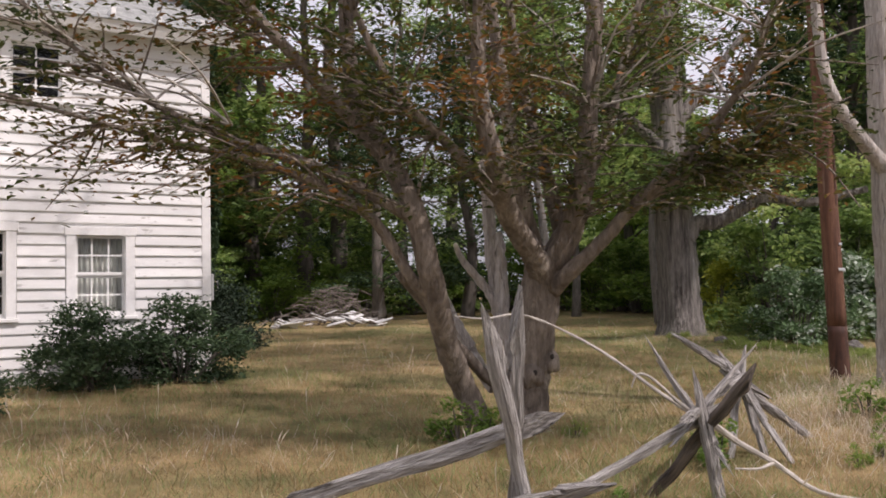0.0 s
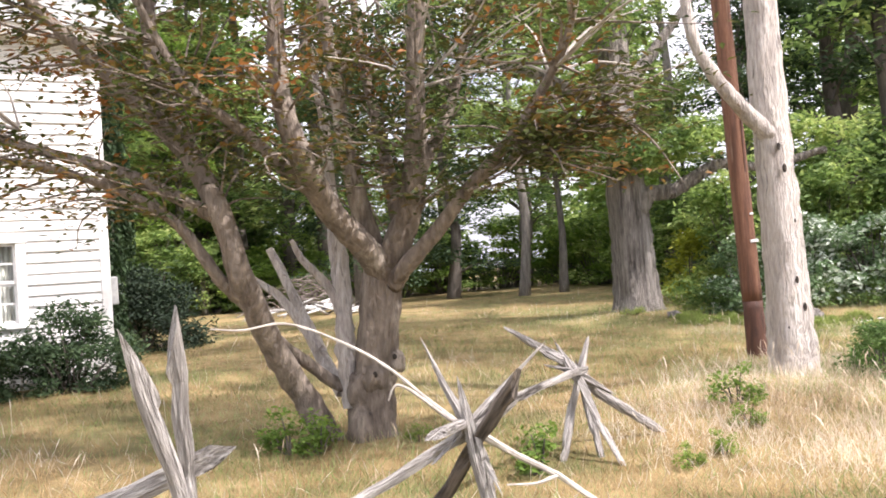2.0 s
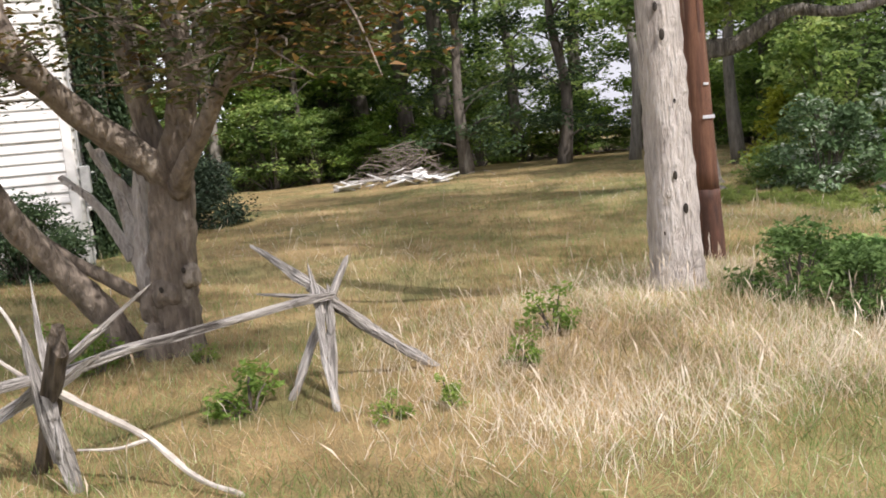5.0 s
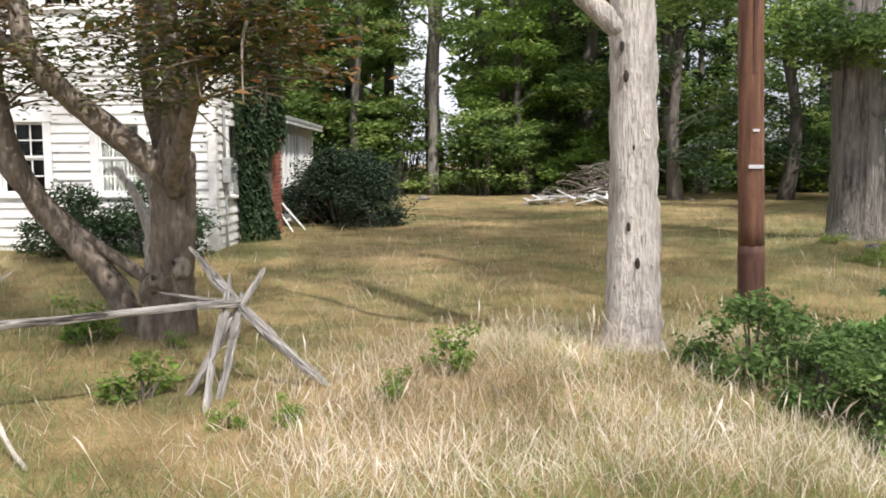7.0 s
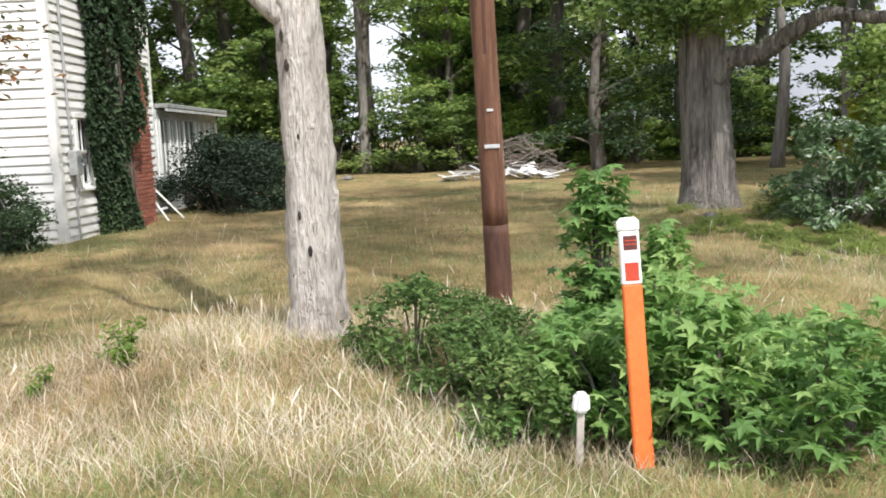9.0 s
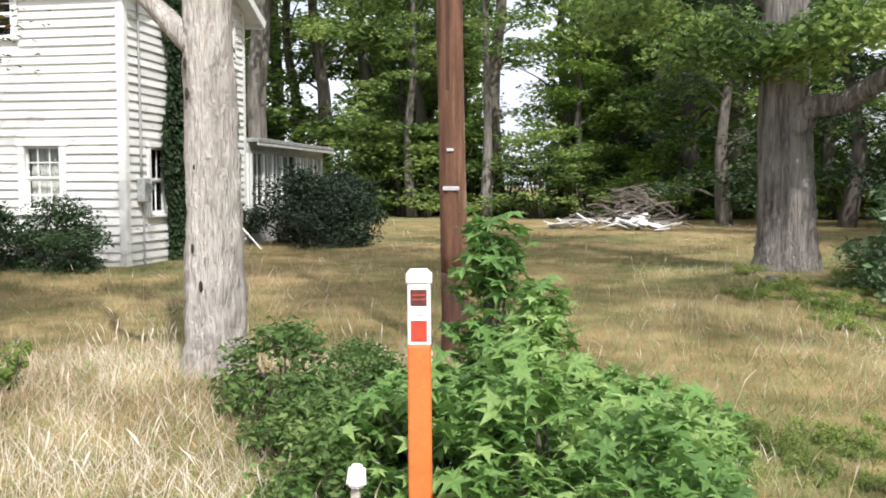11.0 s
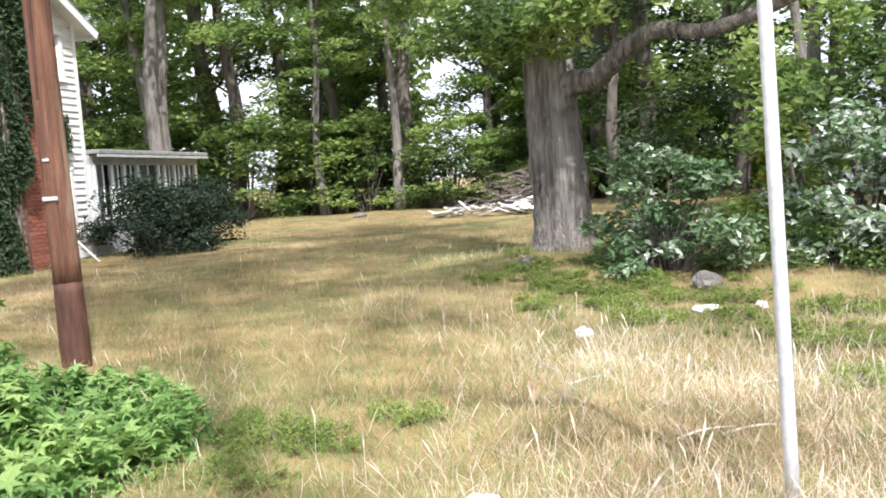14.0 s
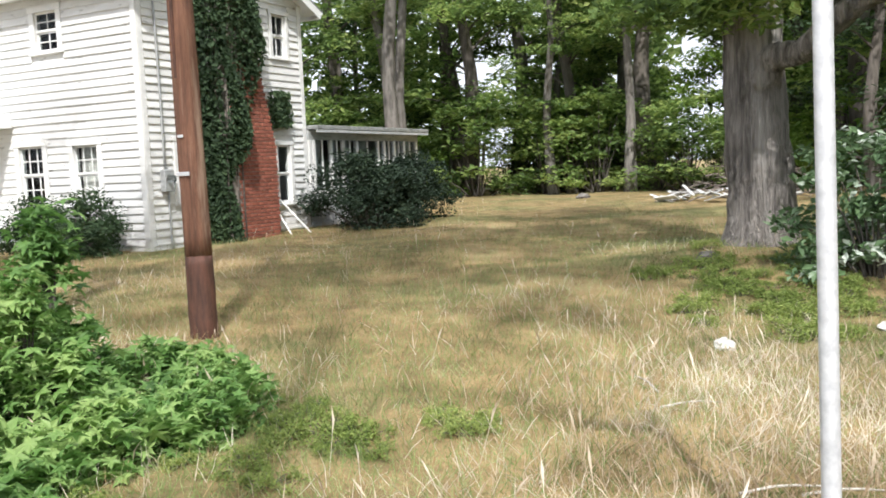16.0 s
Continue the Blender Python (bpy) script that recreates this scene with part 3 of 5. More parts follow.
def build_wing():
    wing = empty("enclosed_porch", HOUSE, "low white enclosed rear porch with a row of dusty screened windows", "porch")
    y0, y1, x1 = 4.8, 9.8, 0.05
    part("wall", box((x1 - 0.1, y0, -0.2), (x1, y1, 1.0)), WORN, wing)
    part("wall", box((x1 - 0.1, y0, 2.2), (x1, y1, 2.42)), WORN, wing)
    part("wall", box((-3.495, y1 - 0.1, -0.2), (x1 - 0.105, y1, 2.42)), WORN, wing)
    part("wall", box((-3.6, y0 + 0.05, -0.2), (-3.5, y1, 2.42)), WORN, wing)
    # added backing in the shade-dark room colour, so the porch looks unlit inside
    part("back_wall", box((-1.6, y0 + 0.05, -0.2), (-1.5, y1 - 0.11, 2.4)), ROOM, wing)
    posts = (4.85, 5.0, 5.68, 6.2, 6.78, 7.75, 8.05, 8.55, 9.05, 9.72)
    for y in posts:
        part("post", box((x1 - 0.09, y - 0.045, 1.0), (x1 + 0.01, y + 0.045, 2.2), 0.005), TRIM, wing)
    for a, b in zip(posts, posts[1:]):
        win = part("window", box((x1 - 0.06, a + 0.05, 1.0), (x1 - 0.02, b - 0.05, 1.05)), TRIM, wing)
        add = bmesh.new()
        add_box(add, (x1 - 0.05, a + 0.046, 1.055), (x1 - 0.042, b - 0.046, 2.195))
        part("pane", add, GLASS, win)
        if b - a > 0.45:
            part("screen", box((x1 - 0.075, a + 0.05, 1.06), (x1 - 0.07, (a + b) / 2, 2.19)), GREY_METAL, win, "torn grey screen")
            part("mullion", box((x1 - 0.04, (a + b) / 2 - 0.015, 1.055), (x1 - 0.01, (a + b) / 2 + 0.015, 2.195)), TRIM, win)
    part("roof", box((-3.7, y0 + 0.03, 2.43), (x1 + 0.25, y1 + 0.2, 2.52), 0.01), SHINGLE, wing)
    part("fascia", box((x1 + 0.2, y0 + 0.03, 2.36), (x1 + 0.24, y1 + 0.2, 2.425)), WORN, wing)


def build_house_details():
    m = empty("electric_meter", HOUSE, "grey electric meter box with conduit on the white gable wall", "meter")
    part("box", box((0.035, 0.28, 1.22), (0.17, 0.52, 1.62), 0.015), GREY_METAL, m)
    bm = bmesh.new()
    bmesh.ops.create_cone(bm, cap_ends=True, segments=16, radius1=0.085, radius2=0.075, depth=0.09, matrix=pose(0.21, 0.4, 1.45, 0, 90, 0))
    part("dial", bm, GLASS, m)
    tri_object("conduit", *tube([(0.06, 0.4, 1.62), (0.06, 0.4, 3.0), (0.06, 0.38, 4.6)], 0.022, 0.022, 8, 0, 3), GREY_METAL, m, smooth=True)
    tri_object("conduit", *tube([(0.06, 0.45, 1.22), (0.06, 0.45, 0.6), (0.06, 0.46, 0.1)], 0.018, 0.018, 8, 0, 3), GREY_METAL, m, smooth=True)
    st = empty("leaning_frame", HOUSE, "white wooden frame leaning on the wall beside the chimney", "frame")
    for a, b in (((0.75, 3.25, 0.02), (0.1, 3.2, 1.05)), ((0.95, 3.75, 0.02), (0.12, 3.35, 1.1))):
        tri_object("bar", *tube([a, tuple((u + v) / 2 for u, v in zip(a, b)), b], 0.022, 0.022, 4, 0, 2), TRIM, st)
    part("crossbar", box((0.5, 3.24, 0.42), (0.54, 3.55, 0.46)), TRIM, st)
    c = empty("curtain", HOUSE, "faded pale curtain hanging behind the front window", "curtain")
    n = 60
    xs = np.linspace(-1.80, -1.14, n)
    ys = 0.17 + 0.02 * np.sin(np.arange(n) * 1.1)
    V = np.vstack([np.stack([xs, ys, np.full(n, 1.05)], 1), np.stack([xs, ys, np.full(n, 2.18)], 1), np.stack([xs, ys + 0.004, np.full(n, 1.05)], 1), np.stack([xs, ys + 0.004, np.full(n, 2.18)], 1)])
    i = np.arange(n - 1)
    T = np.vstack([np.stack([i, i + 1, i + n + 1], 1), np.stack([i, i + n + 1, i + n], 1), np.stack([i + 2 * n, i + 3 * n + 1, i + 2 * n + 1], 1), np.stack([i + 2 * n, i + 3 * n, i + 3 * n + 1], 1)])
    tri_object("cloth", V, T, CLOTH, c)


build_siding()
build_chimney()
build_ivy()
build_wing()
build_house_details()


# ---- trees beside the walk ----
def twigs_and_leaves(ends, r, reach, drop, n_twig, leaf_n, leaf_size, spread=0.35):
    """Forked twigs fanning out from limb ends, with leaves in flat sprays along them."""
    pairs, leaves = [], []
    for e, d in ends:
        e, d = np.array(e, float), np.array(d, float) / np.linalg.norm(d)
        for k in range(n_twig):
            q = d + r.normal(0, 0.55, 3)
            q[2] = q[2] * 0.45 + drop
            q /= np.linalg.norm(q)
            ln = reach * r.uniform(0.5, 1.2)
            mid, tip = e + q * ln * 0.5 + r.normal(0, 0.06, 3), e + q * ln + (0, 0, -0.1 * ln)
            pairs.append(tube([e, mid, tip], 0.014, 0.004, 4, 0, 3, seed=k))
            s = r.uniform(0.25, 1.05, (leaf_n, 1))
            p = e + (mid - e) * np.minimum(s, 0.5) * 2 + (tip - mid) * np.maximum(s - 0.5, 0) * 2
            p = p + r.normal(0, 1, (leaf_n, 3)) * (0.20, 0.20, 0.05)
            leaves.append(scatter(*LEAF, p, turns(leaf_n, spread, r), r.uniform(0.6, 1.3, leaf_n) * leaf_size))
    return joined(pairs), joined(leaves)


def build_maple():
    r = np.random.default_rng(11)
    tree = empty("maple_tree", pose(0, 0, 0), "old gnarled many-stemmed maple with bronze leaves and dead stubs", "tree")
    z0 = float(ground_z(0.8, 8.45)) - 0.12
    trunk = tube([(0.86, 8.45, z0), (0.90, 8.44, 0.32), (0.93, 8.43, 0.55), (1.0, 8.40, 0.94), (1.05, 8.37, 1.3), (1.11, 8.35, 1.62)], 0.205, 0.165, 18, 0.05, 6, 0.35, 1, 0.07)
    tri_object("trunk", *trunk, BARK_MAPLE, tree, smooth=True)
    limbs = [
        ([(0.55, 8.42, z0), (0.32, 8.30, 0.40), (0.17, 8.02, 0.81), (0.03, 7.62, 1.4), (-0.10, 7.52, 1.96), (-0.32, 7.62, 2.42), (-0.57, 7.75, 2.93), (-0.66, 7.85, 3.45), (-0.7, 7.9, 4.6)], 0.125, 0.06),
        ([(-0.32, 7.62, 2.42), (-0.92, 7.55, 3.1), (-1.42, 7.45, 3.65), (-2.1, 7.3, 4.5)], 0.07, 0.03),
        ([(1.08, 8.32, 1.4), (0.98, 8.14, 1.58), (0.71, 7.78, 1.95), (0.57, 7.4, 2.36), (0.47, 7.36, 2.8), (0.46, 7.4, 3.4), (0.55, 7.5, 4.6)], 0.125, 0.05),
        ([(0.68, 7.7, 2.0), (0.2, 7.45, 2.5), (-0.25, 7.3, 2.95), (-0.7, 7.2, 3.9)], 0.06, 0.025),
        ([(1.07, 8.38, 1.42), (0.92, 8.3, 1.95), (0.82, 8.32, 2.6), (0.74, 8.4, 3.3), (0.6, 8.6, 4.6)], 0.10, 0.045),
        ([(1.1, 8.35, 1.4), (1.19, 8.26, 1.6), (1.34, 8.18, 1.9), (1.44, 8.06, 2.37), (1.47, 7.97, 2.9), (1.6, 7.9, 4.4)], 0.145, 0.065),
        ([(1.16, 8.3, 1.3), (1.3, 8.15, 1.45), (1.54, 8.02, 1.68), (1.87, 7.86, 2.05), (2.16, 7.66, 2.33), (2.44, 7.4, 2.68), (2.64, 7.1, 3.05), (2.75, 6.95, 3.5)], 0.085, 0.02),
        ([(1.9, 7.84, 2.06), (2.28, 7.65, 2.26), (2.9, 7.4, 2.52)], 0.032, 0.010),
        ([(0.10, 7.85, 1.1), (-0.14, 7.62, 1.42), (-0.5, 7.5, 1.95), (-1.2, 7.4, 2.32), (-2.1, 7.3, 2.55), (-3.0, 7.15, 2.8)], 0.06, 0.014),
        ([(-0.10, 7.52, 1.9), (-0.85, 7.5, 2.32), (-1.72, 7.5, 2.62), (-2.5, 7.4, 3.05), (-3.2, 7.3, 3.65)], 0.055, 0.015),
        ([(0.86, 8.45, 0.36), (0.57, 8.46, 0.47), (0.36, 8.27, 0.69), (0.22, 8.14, 0.84), (0.02, 7.95, 1.12), (-0.25, 7.8, 1.45)], 0.065, 0.035),
        ([(1.25, 8.3, 1.8), (1.12, 8.6, 2.6), (0.97, 8.9, 3.4), (0.87, 9.1, 4.6)], 0.07, 0.035),
        ([(1.38, 8.2, 2.1), (1.75, 8.45, 2.8), (1.95, 8.6, 3.5), (2.25, 8.8, 4.4)], 0.055, 0.03),
    ]
    for i, (p, a, b) in enumerate(limbs):
        tri_object("limb", *tube(p, a, b, 10, 0.06, 6, 0.15, 30 + i, 0.05), BARK_MAPLE, tree, smooth=True)
    dead = [
        ([(0.74, 8.42, 0.25), (0.70, 8.44, 0.75), (0.70, 8.5, 1.25), (0.70, 8.55, 1.68), (0.69, 8.55, 1.84)], 0.10, 0.03),
        ([(0.69, 8.5, 1.05), (0.54, 8.54, 1.34), (0.36, 8.52, 1.55), (0.27, 8.5, 1.74)], 0.05, 0.022),
        ([(0.62, 8.6, 0.35), (0.40, 8.82, 0.73), (0.18, 9.0, 1.2), (-0.05, 9.1, 1.7)], 0.075, 0.035),
        ([(0.42, 8.7, 0.75), (0.1, 8.75, 1.22), (-0.25, 8.8, 1.48)], 0.05, 0.03),
        ([(0.70, 8.5, 0.9), (0.62, 8.75, 1.9), (0.58, 8.85, 2.8), (0.45, 9.0, 3.7)], 0.07, 0.03),
    ]
    for i, (p, a, b) in enumerate(dead):
        tri_object("dead_stub", *tube(p, a, b, 9, 0.14, 6, 0.0, 60 + i, 0.05), BARK_PALE, tree, "bleached barkless broken stub")
    for x, y, z, s in ((1.13, 8.262, 0.675, 0.02), (0.96, 8.185, 0.54, 0.022)):
        bm = bmesh.new()
        bmesh.ops.create_icosphere(bm, subdivisions=2, radius=s, matrix=pose(x, y, z) @ Matrix.Diagonal((1, 0.6, 1.25, 1)))
        part("hollow", bm, HOLLOW, tree, "dark knot hollow")
    for x, y, z, a, h, k in ((0.93, 8.31, 0.50, 0.125, 0.13, 1), (0.80, 8.30, 0.40, 0.10, 0.16, 2), (1.13, 8.36, 0.62, 0.085, 0.10, 3), (0.82, 8.25, 0.06, 0.10, 0.22, 4)):
        bm = bmesh.new()
        bmesh.ops.create_icosphere(bm, subdivisions=3, radius=1.0)
        for v in bm.verts:
            v.co *= 1 + 0.3 * noise.noise(v.co * 1.8 + Vector((k, 0, 0))) + 0.1 * noise.noise(v.co * 5)
        bmesh.ops.transform(bm, matrix=pose(x, y, z) @ Matrix.Diagonal((a, a, h, 1)), verts=bm.verts)
        part("burl", bm, BARK_MAPLE, tree, "swollen burl at the foot of the trunk", smooth=True)
    ends = []
    for p, a, b in limbs:
        s = spline(p, 6)
        for k in (np.linspace(0.42, 1.0, 7) * (len(s) - 1)).astype(int):
            j = min(k, len(s) - 2)
            if s[k][2] > 1.85:
                ends.append((s[k], s[j + 1] - s[j] + r.normal(0, 0.05, 3)))
    (tv, tt), (lv, lt) = twigs_and_leaves(ends, r, 0.9, -0.03, 5, 44, 0.085)
    tagged(tri_object("twigwork", tv, tt, BARK_MAPLE, tree), kind="stuff")
    tagged(tri_object("foliage", lv, lt, LEAF_BRONZE, tree), kind="stuff")
    # unseen upper crown, leaf clouds added to cast shade on lawn and house
    top = [((0.6 + d * math.cos(a), 8.2 + d * math.sin(a), z), (0.75, 0.75, 0.3)) for a, d, z in zip(r.uniform(0, 6.28, 24), r.uniform(0.3, 3.4, 24), r.uniform(4.8, 7.6, 24))]
    crown(tree, top, 330, 0.09, LEAF_BRONZE, r, 0.5)
    (tv, tt), _ = twigs_and_leaves([((2.5, 7.3, 2.8), (0.3, 0, 1)), ((2.7, 7.0, 3.3), (0.2, 0, 1)), ((1.48, 7.97, 2.9), (0.3, -0.3, 1)), ((1.7, 8.4, 3.0), (0.5, -0.3, 1)), ((-1.6, 7.5, 2.7), (-1, 0, 0.3)), ((-2.2, 7.4, 2.9), (-1, 0, 0.5))], r, 1.3, 0.2, 6, 2, 0.05)
    tagged(tri_object("bare_twigwork", tv, tt, TWIG, tree), kind="stuff")


def build_cedar():
    tree = empty("dead_cedar", pose(0, 0, 0), "pale barkless dead cedar trunk with knot holes in dry grass", "tree")
    z0 = float(ground_z(4.88, 9.2)) - 0.1
    tri_object("trunk", *tube([(4.88, 9.25, z0), (4.88, 9.25, 0.6), (4.87, 9.25, 1.4), (4.85, 9.25, 2.3), (4.83, 9.25, 3.4), (4.86, 9.25, 5.0), (4.9, 9.28, 6.5)], 0.215, 0.12, 22, 0.045, 9, 0.30, 4, 0.065), BARK_PALE, tree, smooth=True)
    tri_object("limb", *tube([(4.80, 9.18, 2.45), (4.54, 9.08, 2.70), (4.27, 8.98, 3.0), (4.05, 8.92, 3.45), (3.97, 8.92, 4.3), (3.72, 8.82, 5.4)], 0.085, 0.035, 10, 0.05, 6, 0.2, 5), BARK_PALE, tree, smooth=True)
    for dx, z, s in ((-0.05, 1.06, 0.024), (0.02, 0.80, 0.028), (0.10, 0.96, 0.015), (-0.16, 0.62, 0.018), (0.06, 0.47, 0.016), (-0.09, 2.12, 0.03), (-0.13, 2.33, 0.026), (-0.02, 1.62, 0.014), (-0.24, 0.9, 0.018), (0.0, 0.3, 0.014)):
        bm = bmesh.new()
        bmesh.ops.create_icosphere(bm, subdivisions=2, radius=s, matrix=pose(4.95 + 0.9 * dx, 9.25 - math.sqrt(max(0.19 ** 2 - (dx + 0.07) ** 2, 0.01)) - 0.004, z) @ Matrix.Diagonal((0.7, 0.35, 1.5, 1)))
        part("knot_hole", bm, HOLLOW, tree, "dark knot hole")


def build_pole():
    pole = empty("utility_pole", pose(0, 0, 0), "brown creosoted wooden utility pole with small metal tags", "pole")
    z0 = float(ground_z(5.3, 11.37))
    def at(z):
        return np.array((5.275 - 0.030 * (z - 0.1), 11.41, z))
    tri_object("shaft", *tube([at(0.75), at(2), at(4), at(6), at(9.5)], 0.118, 0.10, 20, 0.012, 6, 0, 8), POLE, pole, smooth=True)
    tri_object("foot", *tube([at(z0 - 0.2), at(0.3), at(0.755)], 0.126, 0.1185, 20, 0.015, 5, 0, 9), POLE_FOOT, pole, "darker creosoted foot", smooth=True)
    d = Vector((0.55, -0.83, 0)).normalized()
    for z, w, h in ((1.475, 0.14, 0.035), (1.80, 0.06, 0.025)):
        p = Vector(at(z)) + d * 0.122
        part("tag", box((-w / 2, -0.006, -h / 2), (w / 2, 0.006, h / 2), 0.003, pose(*p, 0, 0, 33)), STEEL, pole, "small pale metal tag")
    bm = bmesh.new()
    add_box(bm, (-0.015, -0.004, -0.45), (0.015, 0.004, 0.45), 0, pose(*(Vector(at(2.75)) + d * 0.117), 0, 0, 33))
    part("gouge", bm, POLE_FOOT, pole, "long dark split in the wood")


def crown(tree, blobs, n, size, mat, r, spread=0.8):
    tagged(tri_object("foliage", *joined([leaf_cloud(n, c, rad, size, LEAF, spread, 0.35, r) for c, rad in blobs]), mat, tree), kind="stuff")


def build_oak():
    r = np.random.default_rng(31)
    tree = empty("oak_tree", pose(0, 0, 0), "large old oak with furrowed grey bark and a low crooked limb", "tree")
    z0 = float(ground_z(5.35, 18.7)) - 0.15
    tri_object("trunk", *tube([(5.38, 18.75, z0), (5.36, 18.75, 0.9), (5.33, 18.7, 1.9), (5.28, 18.7, 3.2), (5.25, 18.75, 4.5), (5.2, 18.8, 8.0)], 0.46, 0.30, 26, 0.03, 8, 0.32, 12, 0.05), BARK_OAK, tree, smooth=True)
    limbs = [([(5.5, 18.6, 2.35), (5.75, 18.55, 2.62), (6.2, 18.5, 2.66), (6.75, 18.4, 2.95), (7.2, 18.4, 3.12), (8.0, 18.3, 3.0), (9.2, 18.2, 3.25)], 0.20, 0.07),
             ([(5.3, 18.7, 4.0), (4.3, 18.3, 4.8), (3.0, 18.0, 5.3), (1.8, 17.8, 5.6)], 0.14, 0.05),
             ([(5.3, 18.8, 4.6), (6.3, 19.2, 5.8), (7.3, 19.5, 7.0)], 0.16, 0.06),
             ([(5.2, 18.8, 5.5), (4.2, 19.3, 7.0), (3.2, 19.8, 8.4)], 0.15, 0.06)]
    for i, (p, a, b) in enumerate(limbs):
        tri_object("limb", *tube(p, a, b, 10, 0.06, 6, 0.2, 70 + i, 0.04), BARK_OAK, tree, smooth=True)
    blobs = []
    for k in range(30):
        a, d = r.uniform(0, 6.28), r.uniform(0.8, 4.6)
        if d * math.cos(a) > 0.9:
            a = math.pi - a
        blobs.append(((5.3 + d * math.cos(a), 18.9 + d * math.sin(a) * 0.9, r.uniform(4.3, 9.0)), (1.1, 1.1, 0.6)))
    for x, z in ((4.6, 3.75), (5.9, 3.55), (6.6, 3.8), (7.6, 3.7), (8.6, 3.75), (9.6, 3.6), (3.6, 4.1), (2.6, 4.3), (5.2, 3.45), (4.9, 3.25), (5.7, 3.2), (4.2, 3.4), (6.4, 3.45)):
        blobs.append(((x, 18.0 + r.uniform(-0.4, 0.6), z), (0.75, 0.6, 0.32)))
    crown(tree, blobs, 420, 0.15, LEAF_WOODS, r)


build_maple()
build_cedar()
build_pole()
build_oak()


# ---- woods ----
def woodland_tree(seed, height, leaf, pale=False, low=3.0, wide=2.6, n=30, per=190, size=0.25, girth=1.0):
    r = np.random.default_rng(seed)
    tree = empty("woodland_tree", pose(0, 0, 0), "tall woodland tree with a straight trunk and loose green crown", "tree", "trees of the wood")
    top = height * 0.92
    bend = r.normal(0, 0.14, (4, 2))
    pts = [(0, 0, -0.3)] + [(bend[i, 0], bend[i, 1], top * (i + 1) / 4) for i in range(4)]
    rad = (0.13 + height * 0.009) * girth
    tri_object("trunk", *tube(pts, rad, 0.05, 9, 0.05, 4, 0.35, seed), BARK_GREY if pale else BARK_WOOD, tree, smooth=True)
    s = spline(pts, 5)
    limbs, blobs = [], []
    for k in range(n):
        z = r.uniform(low, height)
        f = (z - low) / (height - low)
        base = s[min(int(z / top * (len(s) - 1) * 0.9), len(s) - 1)]
        a, d = r.uniform(0, 6.28), wide * r.uniform(0.25, 1.0) * (1.05 - 0.6 * f)
        c = (base[0] + d * math.cos(a), base[1] + d * math.sin(a), z)
        if k % 2 == 0:
            limbs.append(tube([base, ((base[0] + c[0]) / 2, (base[1] + c[1]) / 2, (base[2] + z) / 2 + 0.2), c], 0.05, 0.012, 5, 0.05, 3, 0, k))
        blobs.append((c, (r.uniform(0.8, 1.6), r.uniform(0.8, 1.6), r.uniform(0.2, 0.5))))
    tagged(tri_object("branchwork", *joined(limbs), BARK_WOOD, tree), kind="stuff")
    crown(tree, blobs, per, size, leaf, r, 0.45)
    return tree


def shrub(name, seed, leaf, label, high=2.2, wide=1.3, n=12, per=230, size=0.14, template=LEAF, blob=0.5, group="", flat=0.7, spread=0.7):
    r = np.random.default_rng(seed)
    tree = empty(name, pose(0, 0, 0), label, "shrub", group)
    stems, clouds = [], []
    for k in range(n):
        a, d, z = r.uniform(0, 6.28), wide * math.sqrt(r.uniform(0, 1)), high * r.uniform(0.05, 0.95)
        d *= math.sqrt(max(1 - (z / high) ** 2, 0.12))
        c = (d * math.cos(a), d * math.sin(a), z)
        stems.append(tube([(0.15 * c[0], 0.15 * c[1], -0.1), (0.55 * c[0], 0.55 * c[1], 0.6 * z), c], 0.012 + 0.006 * high, 0.004, 5, 0.05, 3, 0, k))
        b = blob * r.uniform(0.7, 1.3)
        clouds.append(leaf_cloud(per, c, (b, b, b * flat), size, template, spread, 0.3, r, 0.0))
    tagged(tri_object("branchwork", *joined(stems), BARK_WOOD, tree), kind="stuff")
    tagged(tri_object("foliage", *joined(clouds), leaf, tree), kind="stuff")
    return tree


def place(ob, x, y, turn=0.0, s=1.0, first=False):
    m = Matrix.Translation(on_ground(x, y)) @ Matrix.Rotation(turn, 4, "Z") @ Matrix.Scale(s, 4)
    if first:
        ob.matrix_world = m
        return ob
    return copy_thing(ob, m)


EDGE = [(-24, 14), (-20, 22), (-16, 28), (-11, 32.5), (-6, 34), (-1, 38), (3, 44), (7, 42), (9.5, 33), (10.5, 26), (12.5, 22), (17, 19), (24, 17)]


def in_gap(x, y):
    """The gap in the wood through which the side road shows."""
    dx, dy = x - 0.9, y - 0.85
    far, aside = 0.535 * dx + 0.845 * dy, 0.845 * dx - 0.535 * dy
    return 19 < far < 95 and -1.1 - 0.01 * far < aside < 3.2 + 0.06 * far


def under_open_sky(x, y):
    """The stretch of the wood over whose low growth the sky stands open."""
    return 17 < math.degrees(math.atan2(x - 0.4, y - 0.4)) < 23.5 and y > 21


def along_edge(spacing, inset, r, jitter):
    pts = [Vector((*p, 0)) for p in EDGE]
    out, left = [], 0.0
    for a, b in zip(pts, pts[1:]):
        d = (b - a).normalized()
        nrm = Vector((-d.y, d.x, 0))
        t = left
        while t < (b - a).length:
            p = a + d * t + nrm * inset
            out.append((p.x + r.uniform(-jitter, jitter), p.y + r.uniform(-jitter, jitter)))
            t += spacing * r.uniform(0.7, 1.3)
        left = t - (b - a).length
    return out


